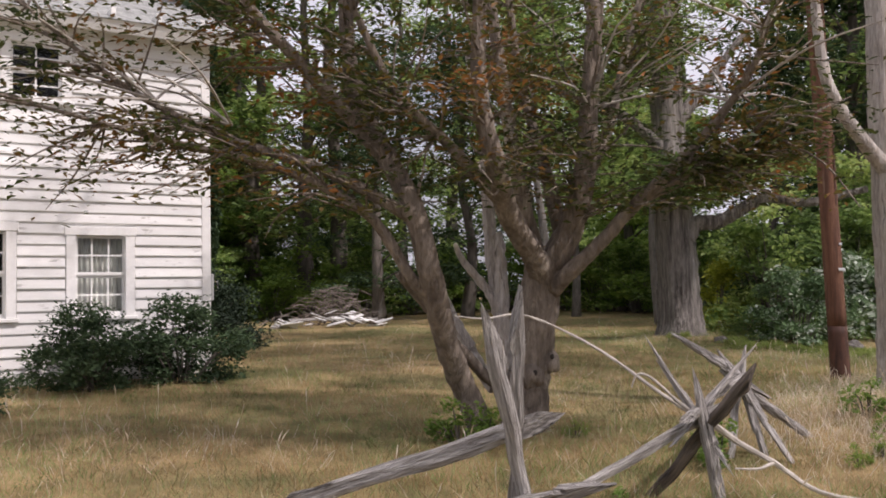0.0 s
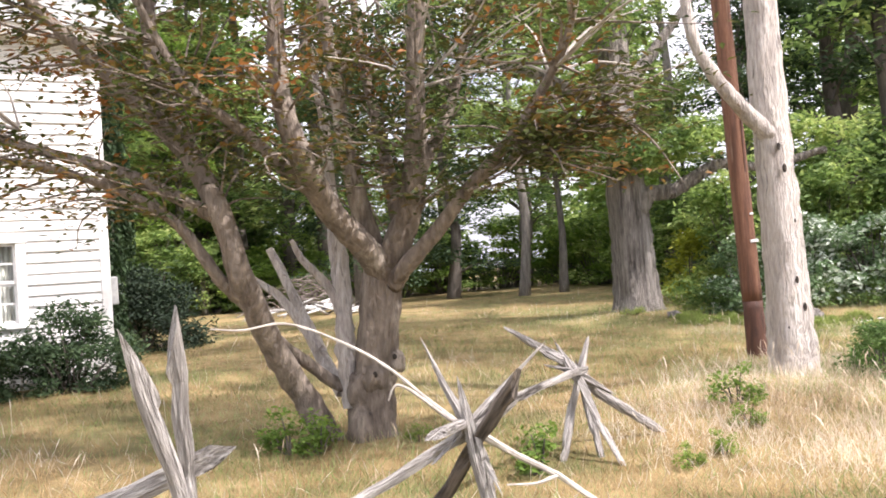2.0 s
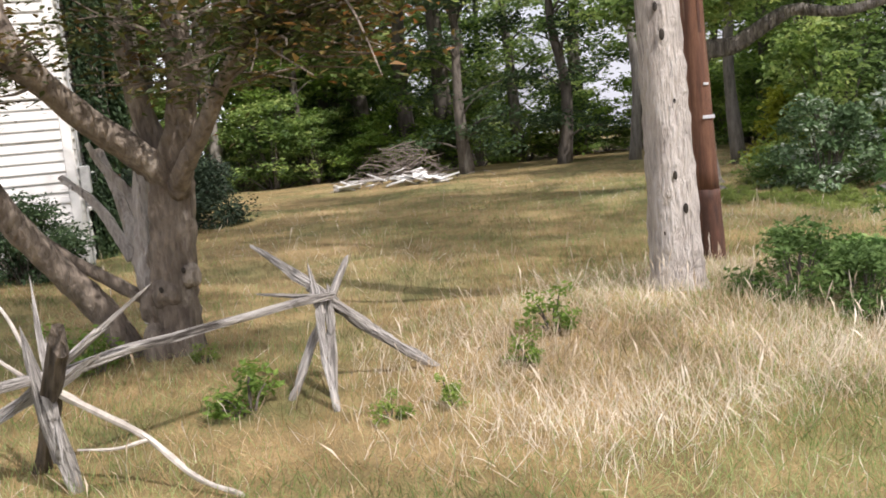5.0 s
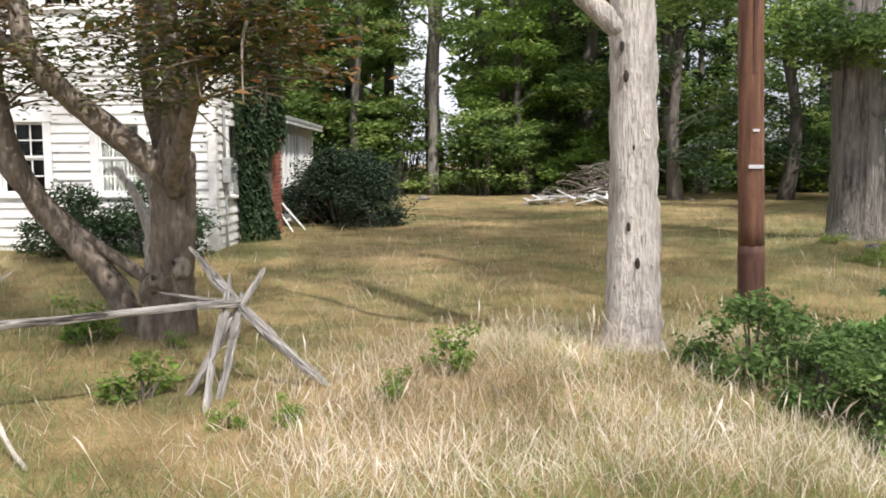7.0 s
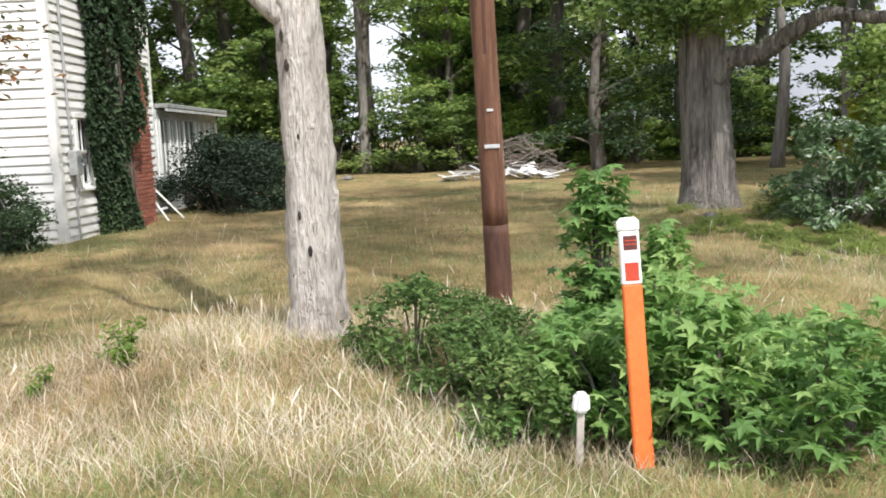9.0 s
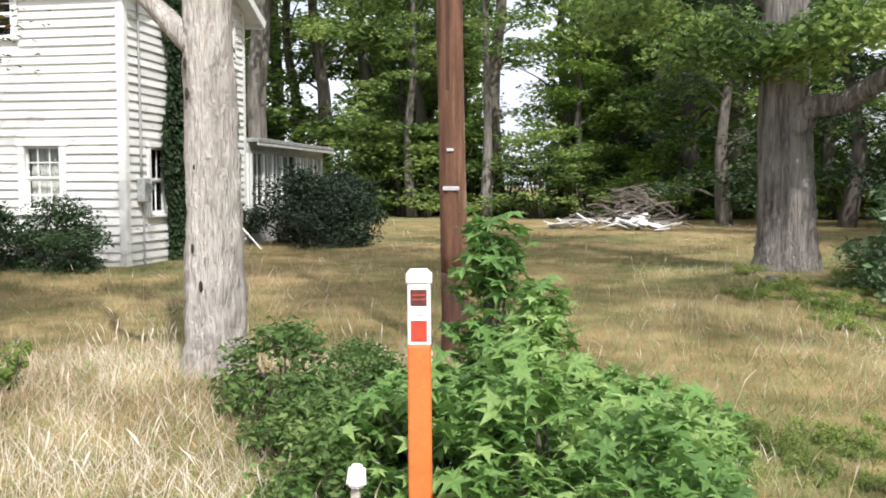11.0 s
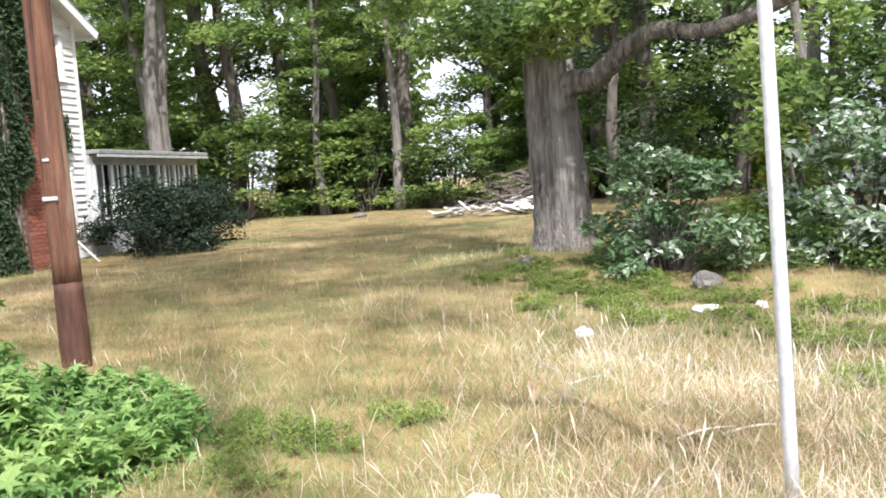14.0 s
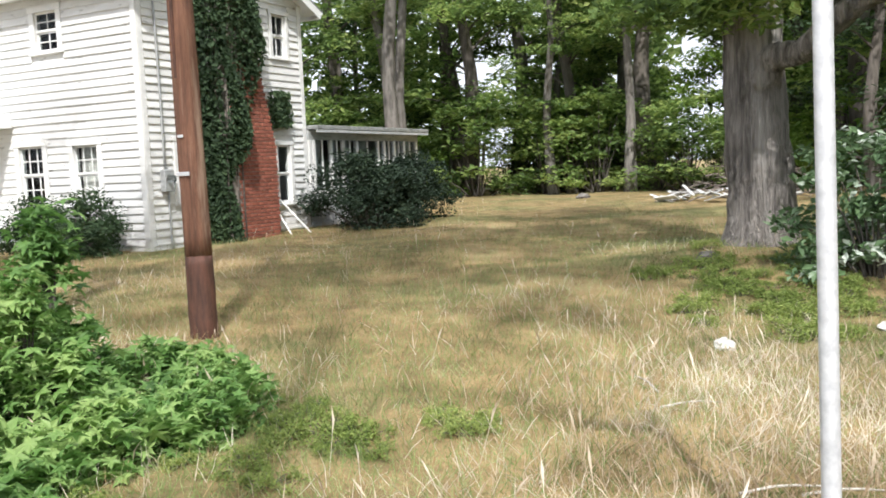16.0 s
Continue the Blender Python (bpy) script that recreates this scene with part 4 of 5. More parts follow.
def build_woods():
    r = random.Random(9)
    kinds = [woodland_tree(101, 14, LEAF_WOODS, low=2.2), woodland_tree(102, 16, LEAF_WOODS, True, 2.6), woodland_tree(103, 12, LEAF_BRIGHT, low=2.0, wide=2.2),
             woodland_tree(104, 13, LEAF_DARK, low=1.2, wide=2.8), woodland_tree(105, 17, LEAF_WOODS, low=3.4, wide=3.0)]
    used = set()
    for inset, gap, pick in ((1.5, 3.4, (0, 1, 2, 4, 0)), (5.0, 3.6, (0, 1, 3, 4, 2)), (9.5, 4.0, (3, 0, 1, 4))):
        for x, y in along_edge(gap, inset, r, 0.9):
            k = r.choice(pick)
            if in_gap(x, y) or under_open_sky(x, y):
                continue
            place(kinds[k], x, y, r.uniform(0, 6.28), r.uniform(0.85, 1.25), k not in used)
            used.add(k)
    low = [shrub("understorey_shrub", 201, LEAF_BRIGHT, "bright leafy shrub at the edge of the wood", 2.6, 1.6, 22, 95, 0.22, flat=0.3, spread=0.4, blob=0.75, group="shrubs of the wood edge"),
           shrub("understorey_shrub", 202, LEAF_WOODS, "mid-green leafy shrub at the edge of the wood", 3.2, 1.7, 22, 95, 0.22, flat=0.3, spread=0.4, blob=0.81, group="shrubs of the wood edge"),
           shrub("understorey_shrub", 203, LEAF_DEEP, "dark shrub under the trees of the wood", 3.6, 2.0, 22, 95, 0.25, flat=0.3, spread=0.4, blob=0.94, group="shrubs of the wood edge")]
    used = set()
    for inset, gap, pick in ((0.0, 1.7, (0, 1, 1)), (3.0, 2.1, (0, 1, 2)), (7.0, 2.3, (2, 1, 2))):
        for x, y in along_edge(gap, inset, r, 0.7):
            k = r.choice(pick)
            if in_gap(x, y):
                continue
            place(low[k], x, y, r.uniform(0, 6.28), r.uniform(0.7, 1.3), k not in used)
            used.add(k)


def build_far_trunks():
    """Single trees that stand out before the wood: grey trunks with high crowns, and dark low-sweeping evergreens by the brush pile."""
    a = woodland_tree(141, 15, LEAF_WOODS, True, 5.5, 2.6, 26, 190, 0.22, 0.85)
    for i, (x, y, k) in enumerate(((-10.7, 31.6, 0.9), (-12.8, 29.8, 0.9), (-17.5, 34.0, 1.0), (4.1, 31.6, 0.9), (5.7, 33.2, 0.75), (6.8, 25.4, 0.8), (-15.0, 24.6, 1.4), (-15.9, 25.4, 1.2), (10.8, 26.5, 0.9))):
        place(a, x, y, 1.3 * i, k, i == 0)
    for i, (far, aside) in enumerate(((58, 3), (60, 8), (57, 13), (62, 18), (59, -2))):
        place(a, 0.9 + 0.535 * far + 0.845 * aside, 0.85 + 0.845 * far - 0.535 * aside, 1.9 * i, 1.3)
    b = woodland_tree(142, 11, LEAF_DARK, low=0.9, wide=3.0, n=44, per=230, size=0.2)
    for i, (x, y, k) in enumerate(((-1.6, 32.2, 0.95), (1.6, 33.5, 1.05), (9.6, 24.0, 0.75), (12.2, 24.5, 1.25), (17.5, 21.5, 1.3))):
        place(b, x, y, 2.1 * i, k, i == 0)


build_woods()
build_far_trunks()


def build_unseen_shade_tree():
    """An unseen tall tree added across the walk only so that its crown shades the yard; thin trunk for a faint shadow.
    """
    tall = woodland_tree(121, 28, LEAF_WOODS, low=19, wide=4.6, n=28, per=130, size=0.32, girth=0.28)
    place(tall, 16.8, 6.4, 0.5, 1.0, True)


def build_side_road():
    turn = -math.degrees(math.atan2(0.535, 0.845))
    m = pose(0.9, 0.85, 0, 0, 0, turn)
    road = part("side_road", box((-8, 47, -0.2), (45, 54, 0.42), 0.01, m), ASPHALT)
    tagged(road, "grey asphalt side road with pale edge lines", "road", kind="structure")
    for y in (47.3, 53.7):
        ob = part("road_line", box((-8, y - 0.07, 0.42), (45, y + 0.07, 0.426), 0, m), TRIM)
        tagged(ob, "faded white edge line on asphalt", "road line", kind="structure")
    barn = empty("far_building", m @ pose(9, 78, 0.3), "far white building with a low pale roof beyond the road", "building")
    part("wall", box((-9, 0, -0.3), (9, 7, 2.0)), RUBBLE, barn)
    bm = bmesh.new()
    vs = [bm.verts.new(p) for p in ((-10, -0.5, 2.0), (10, -0.5, 2.0), (10, 4, 5.0), (-7, 4, 5.0), (-10, 8, 2.0), (10, 8, 2.0))]
    for f in ((0, 1, 2, 3), (5, 4, 3, 2), (4, 0, 3), (1, 5, 2), (1, 0, 4, 5)):
        bm.faces.new([vs[k] for k in f])
    part("roof", bm, WHITE_PLASTIC, barn, "bright pale metal roof")
    part("door", box((1.5, -0.06, -0.3), (3.0, -0.005, 1.7)), GREY_METAL, barn)


build_unseen_shade_tree()
build_side_road()


def build_far_woods():
    """What closes the wood behind its nearer trees."""
    r = random.Random(15)
    q = np.random.default_rng(16)
    pairs = []
    for inset in (14, 18, 23):
        for x, y in along_edge(2.4, inset, r, 1.0):
            if in_gap(x, y):
                continue
            for z in (0.4, 0.9, 1.4, 2.2, 3.2, 4.4, 5.6, 7.0, 8.4, 9.8, 11.4, 13.2, 15.0):
                if z > 4 and under_open_sky(x, y):
                    continue
                pairs.append(leaf_cloud(40, (x, y, z + r.uniform(-0.6, 0.6)), (1.9, 1.9, 1.5), 0.95, LEAF, 0.8, 0.2, q, 0.2))
    tagged(tri_object("far_woods", *joined(pairs), LEAF_WOODS), "dim far wood closing the view between the trunks", "woods", kind="stuff")


build_far_woods()


# ---- shrubs, fence and small things ----
def build_shrubs():
    H = HOUSE
    def local(x, y):
        p = H @ Vector((x, y, 0))
        return p.x, p.y
    a = shrub("house_shrub", 301, LEAF_DARK, "dark green leafy shrub against the white house front", 1.05, 0.85, 26, 260, 0.075, blob=0.3)
    place(a, *local(-0.65, -0.95), 0.4, 1.0, True)
    place(a, *local(-1.7, -0.85), 2.1, 0.95)
    place(a, *local(-3.4, -2.6), 1.1, 0.7)
    b = shrub("yew_shrub", 302, LEAF_YEW, "dense dark yew bush beside the enclosed porch", 1.5, 1.35, 34, 420, 0.09, blob=0.5)
    place(b, *local(1.35, 5.0), 0, 1.0, True)
    place(b, *local(1.3, 6.9), 2.0, 0.95)
    c = shrub("yellow_shrub", 303, LEAF_YELLOW, "bright yellow-green shrub at the edge of the wood", 1.9, 0.8, 14, 200, 0.13, blob=0.4)
    place(c, 7.3, 22.0, 0, 1.0, True)
    d = shrub("silver_shrub", 304, LEAF_SILVER, "leafy shrub showing pale silver leaf undersides beside the oak", 1.75, 1.15, 34, 120, 0.145, blob=0.42, flat=0.5, spread=0.9)
    place(d, 7.5, 17.9, 0, 0.85, True)
    place(d, 9.3, 19.6, 1.0, 1.2)
    place(d, 10.5, 19.3, 2.2, 1.2)
    u = shrub("bramble_shrub", 308, LEAF_DEEP, "dark low bramble under the silver-leaved shrub", 1.0, 1.2, 26, 120, 0.11, blob=0.4)
    for i, (x, y, k) in enumerate(((7.0, 18.5, 0.6), (8.0, 18.5, 0.75), (9.0, 18.9, 0.9), (10.0, 18.8, 0.95), (8.4, 19.6, 1.1), (11.0, 18.5, 0.95))):
        place(u, x, y, i * 1.7, k, i == 0)
    e = shrub("oak_sapling", 305, LEAF_WOODS, "green sapling thicket beside the old oak", 3.4, 1.5, 20, 200, 0.16, blob=0.6)
    place(e, 8.2, 20.8, 0, 1.0, True)
    place(e, 10.5, 21.5, 1.5, 1.1)
    place(e, 11.5, 21.6, 2.9, 1.1)
    place(e, 16.5, 19.0, 0.9, 1.2)
    f = shrub("weed_tuft", 306, LEAF_BRIGHT, "small bright green weeds growing in the grass", 0.42, 0.4, 9, 45, 0.075, blob=0.14, group="weeds in the grass")
    spots = [(0.25, 7.95), (0.5, 7.9), (3.9, 7.6), (3.2, 6.8), (3.5, 7.0), (1.3, 8.1), (2.2, 7.0), (4.0, 8.2), (1.1, 5.3), (0.9, 5.2)]
    for i, (x, y) in enumerate(spots):
        place(f, x, y, i * 1.3, (0.9, 0.8, 0.5, 0.42, 0.45, 0.4)[i % 6], i == 0)
    r = random.Random(4)
    g = shrub("ground_weed", 307, LEAF_LIME, "low yellow-green weeds spreading over the bank by the oak", 0.27, 0.75, 22, 46, 0.068, blob=0.17, group="weeds on the bank")
    for i in range(96):
        u = r.random()
        place(g, 5.9 + 5.2 * u + r.gauss(0, 0.4), 16.9 - 1.0 * u + r.gauss(0, 0.75), r.uniform(0, 6.28), r.uniform(0.4, 1.1), i == 0)
    for i in range(40):
        place(g, r.uniform(6.2, 9.0), 10.9 + r.gauss(0, 0.45), r.uniform(0, 6.28), r.uniform(0.4, 0.85))
    # star-leaved saplings round the marker post
    gum = [shrub("sweetgum_sapling", 311 + k, LEAF_GUM, "leafy sapling with star-shaped bright green leaves", h, w, 15, 36, 0.145, STAR, 0.22, "saplings by the marker", 0.8, 0.55) for k, (h, w) in enumerate(((0.75, 0.5), (0.62, 0.55), (1.25, 0.17), (0.22, 0.42)))]
    spots = [(0, 7.9, 9.1), (3, 8.3, 9.5), (0, 7.5, 9.5), (3, 8.0, 10.0), (1, 7.2, 9.9), (3, 7.5, 10.7), (2, 6.82, 9.96), (1, 6.8, 9.2), (3, 6.6, 10.2), (3, 7.0, 10.9), (1, 7.3, 8.95), (0, 8.4, 8.9), (2, 7.35, 9.75), (3, 8.1, 9.6), (3, 7.9, 10.5), (3, 6.5, 10.8)]
    used = set()
    for k, x, y in spots:
        place(gum[k], x, y, r.uniform(0, 6.28), r.uniform(0.85, 1.1) * (0.72 if k == 2 and x > 7 else 1), k not in used)
        used.add(k)
    dk = shrub("sumac_shrub", 320, LEAF_DEEP, "low deep green shrub with narrow leaflets beside the dead cedar", 0.7, 0.6, 16, 120, 0.085, blob=0.26, group="low shrubs by the cedar")
    for i, (x, y) in enumerate(((5.75, 9.2), (6.2, 9.0), (6.6, 8.75), (5.9, 9.7), (6.3, 9.5), (6.9, 8.6), (7.0, 9.1))):
        place(dk, x, y, i * 1.1, 0.72 + 0.07 * (i % 3), i == 0)


build_shrubs()


def split_rail(name, a, b, w, h, mat, parent, seed, label=""):
    """A riven rail laid along its own x axis: angular section, uneven along its length, splintered ends."""
    a, b = Vector(a), Vector(b)
    r = np.random.default_rng(seed)
    n, k, ln = 9, 9, (b - a).length
    L = [(ln * i / (n - 1), *r.normal(0, 0.010, 2)) for i in range(n)]
    V, T = tube(L, 1.0, 0.9, k, 0.0, 1, 0, seed, 0, False)
    c = np.vstack([np.repeat(np.array(L), k, axis=0), L[0], L[-1]])
    d = V - c
    d[:n * k] *= np.tile(r.uniform(0.62, 1.15, k), n)[:, None] * r.normal(1, 0.06, n * k)[:, None]
    d[:, 1] *= w * 0.43
    d[:, 2] *= h * 0.43
    jag = np.zeros(len(V))
    jag[:k], jag[(n - 1) * k:n * k] = r.uniform(-0.018, 0.012, k), r.uniform(-0.012, 0.018, k)
    V = c + d
    V[:, 0] += jag
    ob = tri_object(name, V, T, mat, parent, label)
    ob.matrix_local = Matrix.Translation(a) @ (b - a).to_track_quat("X", "Z").to_matrix().to_4x4()
    return ob


def build_fence():
    g0 = float(ground_z(1.8, 6.0))
    f = empty("rail_fence_stack", pose(-0.08, -0.20, 0), "collapsed grey split-rail fence crossing propped on leaning legs", "fence")
    split_rail("rail", (1.60, 5.68, 0.50), (2.70, 7.68, 0.56), 0.085, 0.10, DEADWOOD, f, 401)
    split_rail("rail", (1.93, 6.05, 0.50), (0.75, 5.90, g0 + 0.02), 0.07, 0.08, DEADWOOD, f, 402)
    split_rail("dark_post", (2.06, 5.84, 0.72), (1.50, 6.25, g0 - 0.02), 0.11, 0.11, DARKWOOD, f, 404, "dark rotting round post")
    split_rail("leg", (1.80, 5.98, 0.46), (1.90, 5.98, g0 - 0.05), 0.085, 0.085, DEADWOOD, f, 405)
    split_rail("splinter", (1.80, 6.05, 0.42), (1.67, 6.20, 0.68), 0.035, 0.03, DEADWOOD, f, 406)
    split_rail("splinter", (1.75, 6.0, 0.45), (1.93, 6.1, 0.60), 0.04, 0.035, DEADWOOD, f, 407)
    for i, (p, a, b) in enumerate((
            ([(1.78, 6.05, 0.45), (1.55, 6.2, 0.62), (1.30, 6.35, 0.82), (1.0, 6.38, 1.0), (0.7, 6.36, 1.12), (0.45, 6.3, 1.10), (0.25, 6.3, 1.12)], 0.013, 0.005),
            ([(1.78, 6.0, 0.45), (1.62, 5.97, 0.58), (1.46, 5.93, 0.72), (1.38, 5.95, 0.74), (1.34, 5.95, 0.66)], 0.014, 0.005),
            ([(1.82, 6.0, 0.45), (2.05, 6.08, 0.28), (2.29, 6.1, 0.14), (2.55, 6.05, g0 + 0.06), (2.85, 5.95, g0 + 0.01)], 0.022, 0.012),
            ([(2.29, 6.1, 0.14), (2.15, 6.02, 0.12), (1.98, 5.95, 0.14)], 0.012, 0.005))):
        tri_object("branch", *tube(p, a, b, 7, 0.1, 5, 0, 420 + i), TWIG, f, "bleached bare branch")
    g = empty("rail_fence_stack", pose(-0.05, -0.06, 0), "collapsed grey split-rail fence crossing with splayed legs", "fence")
    gz = float(ground_z(2.8, 7.3))
    split_rail("rail", (2.62, 7.64, 0.50), (3.25, 7.76, gz + 0.08), 0.08, 0.10, DEADWOOD, g, 411)
    split_rail("rail", (2.72, 7.60, 0.48), (2.30, 7.64, 0.77), 0.07, 0.08, DEADWOOD, g, 412)
    split_rail("leg", (2.53, 7.62, 0.68), (2.84, 7.05, gz - 0.03), 0.055, 0.06, DEADWOOD, g, 413)
    split_rail("leg", (2.68, 7.66, 0.60), (2.42, 7.30, gz - 0.03), 0.07, 0.075, DEADWOOD, g, 414)
    split_rail("leg", (2.66, 7.6, 0.50), (2.72, 7.3, gz - 0.03), 0.07, 0.075, DEADWOOD, g, 415)
    split_rail("splinter", (2.6, 7.55, 0.55), (2.40, 7.25, 0.62), 0.03, 0.03, DEADWOOD, g, 416)
    p = empty("fence_post_pair", pose(-0.13, -0.29, 0), "two leaning weathered grey fence posts with a fallen rail", "fence")
    pz = float(ground_z(0.6, 5.0))
    split_rail("post", (0.41, 4.78, 1.06), (0.66, 5.02, pz - 0.1), 0.10, 0.10, DEADWOOD, p, 431)
    split_rail("post", (0.55, 4.89, 1.15), (0.53, 5.08, pz - 0.1), 0.08, 0.08, DEADWOOD, p, 432)
    split_rail("rail", (0.66, 4.98, 0.60), (-0.75, 5.85, pz + 0.1), 0.09, 0.12, DEADWOOD, p, 433)
    split_rail("rail", (0.85, 4.75, 0.33), (-0.2, 5.1, pz + 0.05), 0.07, 0.09, DEADWOOD, p, 434)


def build_marker():
    base, top = Vector((7.61, 8.48, float(ground_z(7.61, 8.48)) - 0.05)), Vector((7.50, 8.58, 1.11))
    axis = top - base
    up = axis.normalized()
    across = (Vector((0.80, 0.60, 0)) - up * up.dot(Vector((0.80, 0.60, 0)))).normalized()
    m = Matrix.Translation(base) @ Matrix((across, up.cross(across), up)).transposed().to_4x4()
    k = axis.length
    post = empty("utility_marker_post", m, "orange plastic utility marker post with white cap and warning bands", "marker post")
    def ring(z0, z1, w, d, bevel=0.008):
        return box((-w / 2, -d / 2, z0), (w / 2, d / 2, z1), bevel)
    part("post", ring(0, k - 0.34, 0.105, 0.04), ORANGE, post)
    part("head", ring(k - 0.34, k - 0.06, 0.105, 0.042), WHITE_PLASTIC, post)
    bm = ring(k - 0.075, k + 0.01, 0.12, 0.055, 0.022)
    part("cap", bm, WHITE_PLASTIC, post, "rounded white cap")
    for s in (1, -1):
        for z0, z1, mat, nm in ((k - 0.32, k - 0.225, RED_BAND, "red_band"), (k - 0.16, k - 0.085, DARK_BAND, "dark_band")):
            part(nm, box((-0.037, s * 0.0215 - 0.002, z0), (0.037, s * 0.0215 + 0.002, z1), 0.001), mat, post)
        for z in (k - 0.178, k - 0.19, k - 0.202):
            part("text_line", box((-0.028, s * 0.022 - 0.0015, z - 0.002), (0.024, s * 0.022 + 0.0015, z + 0.002)), GREY_METAL, post)
        for z in (k - 0.11, k - 0.13):
            part("text_line", box((-0.03, s * 0.0235 - 0.0015, z - 0.003), (0.03, s * 0.0235 + 0.0015, z + 0.003)), RED_BAND, post)
    st = empty("marker_stake", pose(7.29, 8.36, float(ground_z(7.29, 8.4)) - 0.03, 0, 3, 25), "low weathered white marker stake with a pale cap among the leaves", "stake")
    part("stake", box((-0.02, -0.015, 0), (0.02, 0.015, 0.36), 0.004), TWIG, st)
    bm = bmesh.new()
    bmesh.ops.create_cone(bm, cap_ends=True, segments=10, radius1=0.052, radius2=0.042, depth=0.10, matrix=pose(0, 0, 0.38))
    bmesh.ops.bevel(bm, geom=list(bm.edges), offset=0.015, segments=2, affect="EDGES")
    part("cap", bm, WHITE_PLASTIC, st)


def build_sign():
    z0 = float(ground_z(11.22, 11.93))
    s = empty("street_sign", pose(0, 0, 0), "pale galvanised street sign post with a green name plate", "sign")
    tri_object("post", *tube([(11.26, 11.77, z0 - 0.1), (11.22, 11.79, 1.3), (11.18, 11.81, 2.75)], 0.032, 0.032, 14, 0.0, 4), STEEL, s, smooth=True)
    m = pose(11.19, 11.80, 2.32, 0, 0, 40)
    part("plate", box((-0.47, -0.004, -0.11), (-0.03, 0.004, 0.11), 0.002, m), GREEN_SIGN, s, "green sign plate")
    part("border", box((-0.465, -0.0055, -0.105), (-0.035, 0.0055, -0.097), 0, m), WHITE_PLASTIC, s)
    part("bracket", box((-0.045, -0.04, -0.12), (0.04, 0.04, -0.09), 0.006, m), STEEL, s)


def rock(name, x, y, s, flat, mat, label, seed, cat="rock"):
    bm = bmesh.new()
    bmesh.ops.create_icosphere(bm, subdivisions=3, radius=s)
    for v in bm.verts:
        v.co *= 1 + 0.32 * noise.noise(v.co * (1.6 / s) + Vector((seed, 0, 0))) + 0.1 * noise.noise(v.co * (5 / s))
        v.co.z *= flat
    ob = part(name, bm, mat)
    ob.matrix_world = pose(*on_ground(x, y, s * flat * 0.45), 0, 0, seed * 37)
    return tagged(ob, label, cat)


def build_rocks():
    rock("rock", 8.38, 14.55, 0.085, 0.7, STONE, "pale rounded stone lying in the dry grass", 1)
    rock("rock", 8.78, 16.18, 0.135, 0.35, STONE, "flat white stone half sunk in grass", 2)
    rock("rock", 9.2, 16.5, 0.06, 0.7, STONE, "small pale stone near the bank", 3)
    rock("stump", 8.3, 17.2, 0.17, 0.75, DARKSTONE, "rotten grey stump on the weedy bank", 4, "stump")
    rock("rock", 10.08, 11.03, 0.10, 0.35, STONE, "flat white stone in the cut dry grass", 5)
    rock("rock", 5.75, 17.3, 0.14, 0.6, DARKSTONE, "dark lump of wood in the weeds", 6)
    rock("rock", -8.6, 27.6, 0.2, 0.55, DARKSTONE, "pale stone at the edge of the field", 7)
    r = np.random.default_rng(77)
    for i in range(7):
        x, y = r.uniform(8.6, 11.0), r.uniform(12.2, 15.0)
        a = r.uniform(0, 3.14)
        p = [on_ground(x + d * math.cos(a), y + d * math.sin(a), 0.03 + 0.02 * (k == 1)) for k, d in enumerate((-0.2, 0.0, 0.22))]
        tagged(tri_object("fallen_stick", *tube(p, 0.008, 0.004, 6, 0.1, 4, 0, i), TWIG), "thin dry stick lying on the grass", "stick", "sticks on the ground")


def build_rubble():
    r = random.Random(8)
    q = np.random.default_rng(88)
    pile = empty("rubble_heap", pose(*on_ground(-2.75, 27.4), 0, 0, 18), "low heap of broken white boards in the field", "rubble")
    for i in range(46):
        u, v = r.uniform(-1.75, 1.6), r.gauss(0, 0.35)
        z = max(0.03, 0.48 * (1 - abs(u) / 2.1) * r.uniform(0.2, 1.0))
        w, l = r.uniform(0.08, 0.28), r.uniform(0.25, 0.9)
        m = pose(u, v, z, r.uniform(-25, 25), r.uniform(-22, 22), r.uniform(-50, 50))
        part("board_scrap", box((-l / 2, -w / 2, -0.015), (l / 2, w / 2, 0.015), 0.004, m), RUBBLE if i % 4 else DEADWOOD, pile)
    brush = empty("brush_pile", pose(*on_ground(-2.9, 28.8), 0, 0, 18), "grey heap of cut dead branches behind the rubble", "brush pile")
    for i in range(170):
        a, d = r.uniform(0, 6.28), abs(r.gauss(0, 0.8))
        x, y = d * math.cos(a) * 1.2, d * math.sin(a) * 0.8
        top = 1.3 * math.exp(-d * d / 1.6)
        z = r.uniform(0.05, max(top, 0.1))
        b, ln, up = r.uniform(0, 6.28), r.uniform(0.5, 1.3), r.uniform(-0.3, 0.55)
        p = [(x - ln / 2 * math.cos(b), y - ln / 2 * math.sin(b), max(0.02, z - up * ln / 2)), (x + q.normal(0, 0.08), y + q.normal(0, 0.08), z + 0.06), (x + ln / 2 * math.cos(b), y + ln / 2 * math.sin(b), z + up * ln / 2)]
        tri_object("branch", *tube(p, r.uniform(0.010, 0.024), 0.004, 5, 0.1, 3, 0, i), BRUSHWOOD, brush)


build_fence()
build_marker()
build_sign()
build_rocks()
build_rubble()


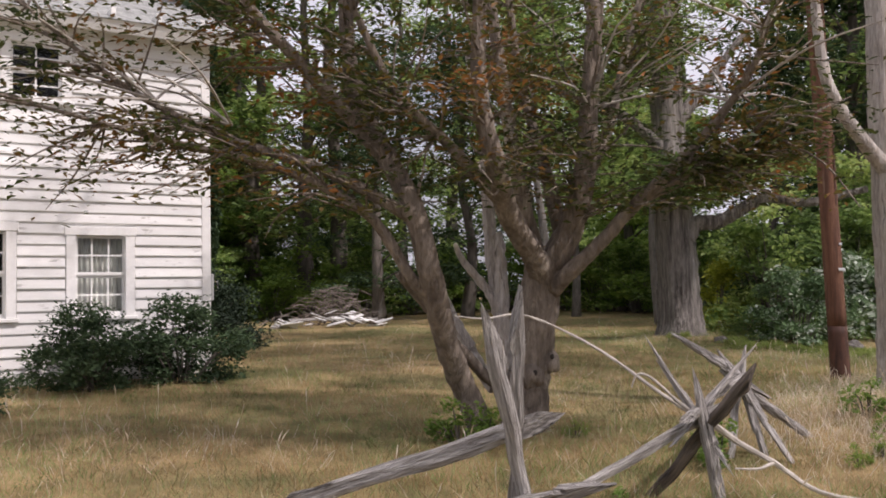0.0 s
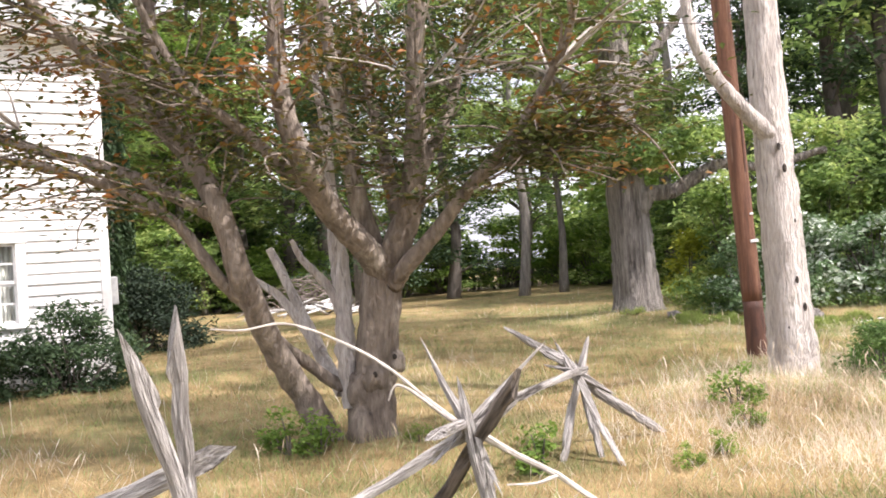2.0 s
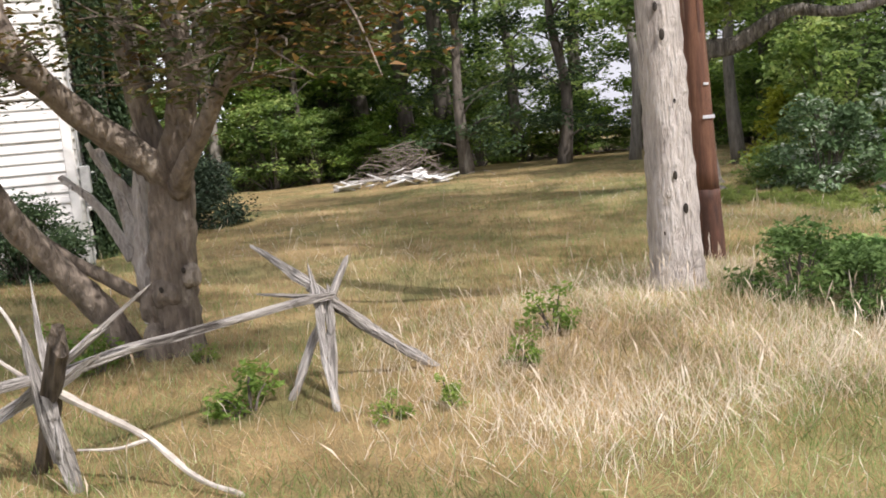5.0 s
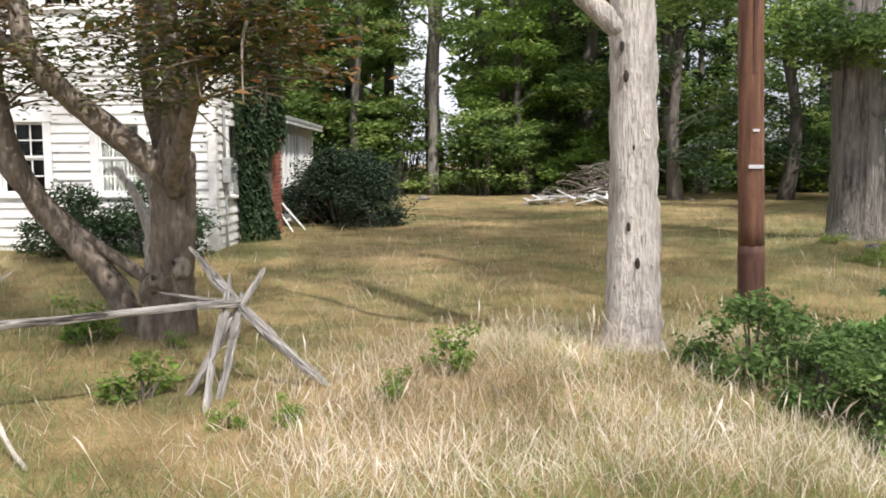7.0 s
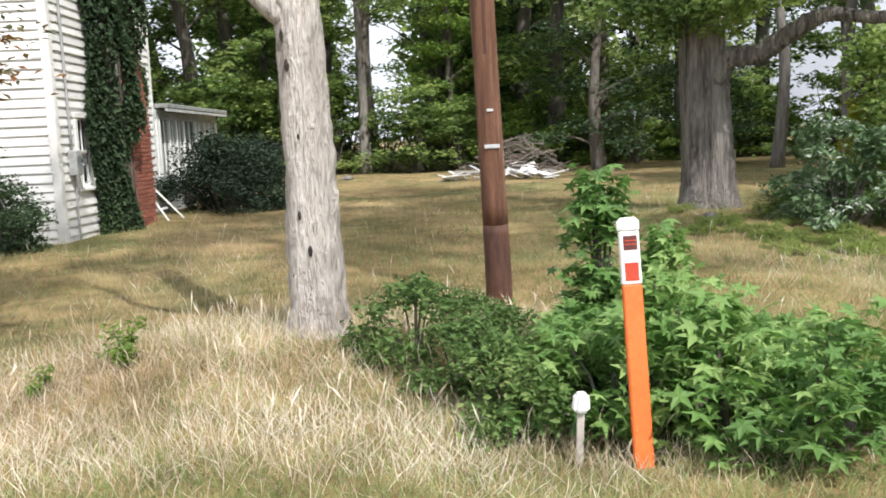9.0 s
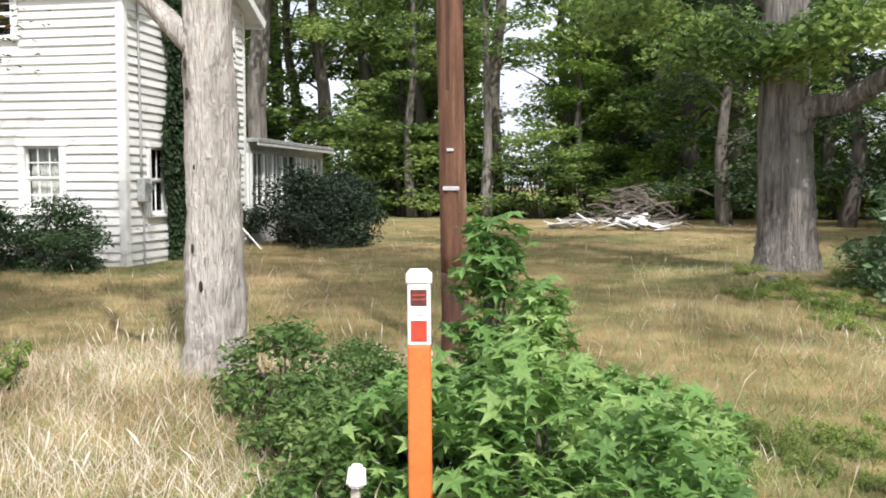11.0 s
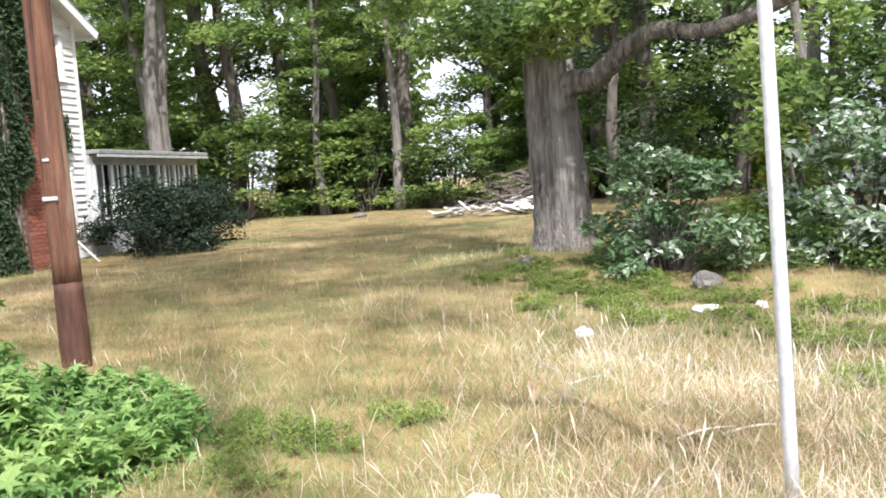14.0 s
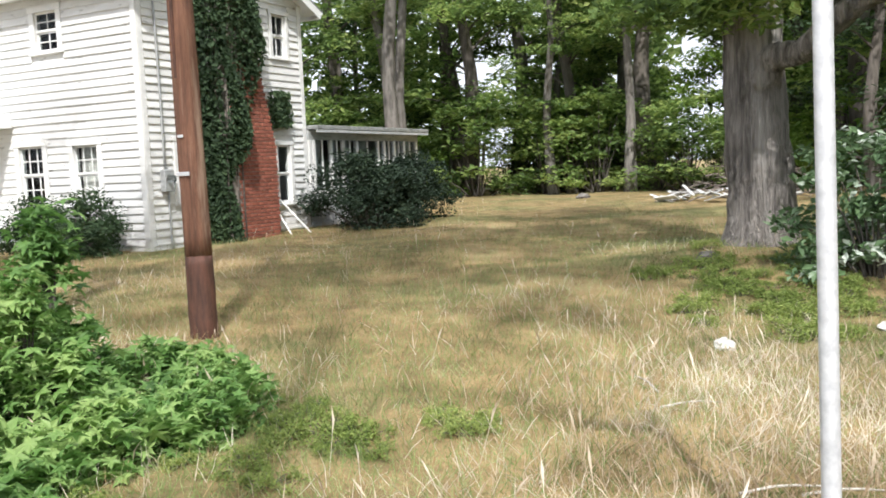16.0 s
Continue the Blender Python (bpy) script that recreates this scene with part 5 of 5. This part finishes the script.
# ---- grass ----
BLADE = (np.array([(0, -0.012, 0), (0, 0.012, 0), (0.09, 0.010, 0.5), (0.09, -0.010, 0.5), (0.36, 0, 0.88)]), np.array([(0, 1, 2), (0, 2, 3), (3, 2, 4)]))
SEED_STALK = (np.array([(0, -0.005, 0), (0, 0.005, 0), (0.12, 0.004, 0.62), (0.12, -0.004, 0.62), (0.16, 0.018, 0.8), (0.15, -0.018, 0.8), (0.26, 0, 0.98)]), np.array([(0, 1, 2), (0, 2, 3), (3, 2, 4), (3, 4, 5), (5, 4, 6)]))


def field_points(n, s0, s1, w0, w1, fall, r):
    """Points in a band along the road: s along it, w away from it, denser towards it."""
    s = r.uniform(s0, s1, n)
    u = r.uniform(0, 1, n)
    w = w0 - fall * np.log(1 - u * (1 - math.exp(-(w1 - w0) / fall)))
    return 0.83 * s - 0.56 * w, 0.56 * s + 0.83 * w, s, w


def patches(x, y, f=1.0, k=0.0):
    return 0.5 + 0.25 * (np.sin(1.1 * f * x + 0.6 * f * y + k) + np.sin(1.7 * f * y - 0.9 * f * x + 2 * k) * np.cos(0.5 * f * x + k))


def outside_house(x, y):
    c, s = math.cos(0.54), math.sin(0.54)
    lx, ly = c * (x + 3.10) + s * (y - 12.93), -s * (x + 3.10) + c * (y - 12.93)
    return ~((lx < 0.12) & (lx > -8) & (ly > -0.02) & (ly < 10))


def grass(name, label, mat, n, zone, height, seed, template=BLADE, lean=0.3, fall=5.0, w0=0.8, w1=27.0, s0=-6.0, s1=24.0, comb=None):
    r = np.random.default_rng(seed)
    x, y, s, w = field_points(n, s0, s1, w0, w1, fall, r)
    keep = (r.uniform(0, 1, n) < zone(x, y, s, w)) & outside_house(x, y)
    x, y, w = x[keep], y[keep], w[keep]
    m = len(x)
    R = turns(m, lean, r)
    if comb is not None:
        a = comb + r.normal(0, 0.7, m)
        c, q = np.cos(a), np.sin(a)
        Z = np.zeros(m)
        R = np.stack([np.stack([c, -q, Z], 1), np.stack([q, c, Z], 1), np.stack([Z, Z, Z + 1], 1)], 1)
    size = r.uniform(*height, m) * (1 + np.clip(w - 8, 0, 14) * 0.02)
    V, T = scatter(*template, np.stack([x, y, ground_z(x, y) - 0.01], 1), R, size)
    tagged(tri_object(name, V, T, mat), label, "grass", kind="stuff")


def straw_zone(x, y, s, w):
    a = step(2.2, 3.0, w) * (1 - step(5.0, 6.5, w)) * step(6.0, 7.8, s) * (1 - step(11.5, 13, s))
    b = step(1.5, 2.5, w) * (1 - step(6.5, 9, w)) * step(13.6, 15.6, s)
    c = 0.2 * (patches(x, y, 0.8, 1.0) > 0.66) * step(5, 8, w)
    return np.clip(a + b + c + 0.05, 0, 1)


def brown_zone(x, y, s, w):
    return np.clip(0.30 + 0.75 * patches(x, y, 0.7), 0, 1) * (1 - 0.3 * step(9, 13, s)) * (1 - 0.75 * straw_zone(x, y, s, w)) * step(1.5, 3.0, w) * (1 - 0.6 * (1 - step(0, 2.5, s)))


def green_zone(x, y, s, w):
    house_side = step(7, 10, w) * (1 - step(2.5, 5, s))
    verge = 1 - step(2.0, 3.2, w)
    near_left = (1 - step(0, 2.5, s)) * 0.8
    return np.clip(0.75 * house_side + verge * 0.9 + near_left + 0.55 * step(10.5, 12, s) * (1 - step(14, 16, s)) + 0.25 * step(14, 16, s) + 0.55 * step(0.38, 0.6, patches(x, y, 1.1, 2.0)) + 0.2 + 0.25 * step(8, 12, s), 0, 1)


grass("brown_grass", "brown seeding meadow grass over the whole yard", GRASS_BROWN, 330000, brown_zone, (0.06, 0.17), 501, lean=0.6)
grass("straw_grass", "tall pale straw-coloured dry grass along the verge", GRASS_STRAW, 260000, straw_zone, (0.08, 0.23), 502, lean=0.55, fall=4.0)
grass("straw_seed_stalk", "thin dry seed stalks leaning over the verge grass", GRASS_STRAW, 16000, lambda x, y, s, w: np.clip(straw_zone(x, y, s, w) * 0.5 + 0.02, 0, 1) * step(2, 3.2, w), (0.2, 0.38), 503, SEED_STALK, 0.3, 4.5)
grass("green_grass", "short green grass mixed into the dry sward", GRASS_GREEN, 330000, green_zone, (0.06, 0.17), 504, lean=0.6)
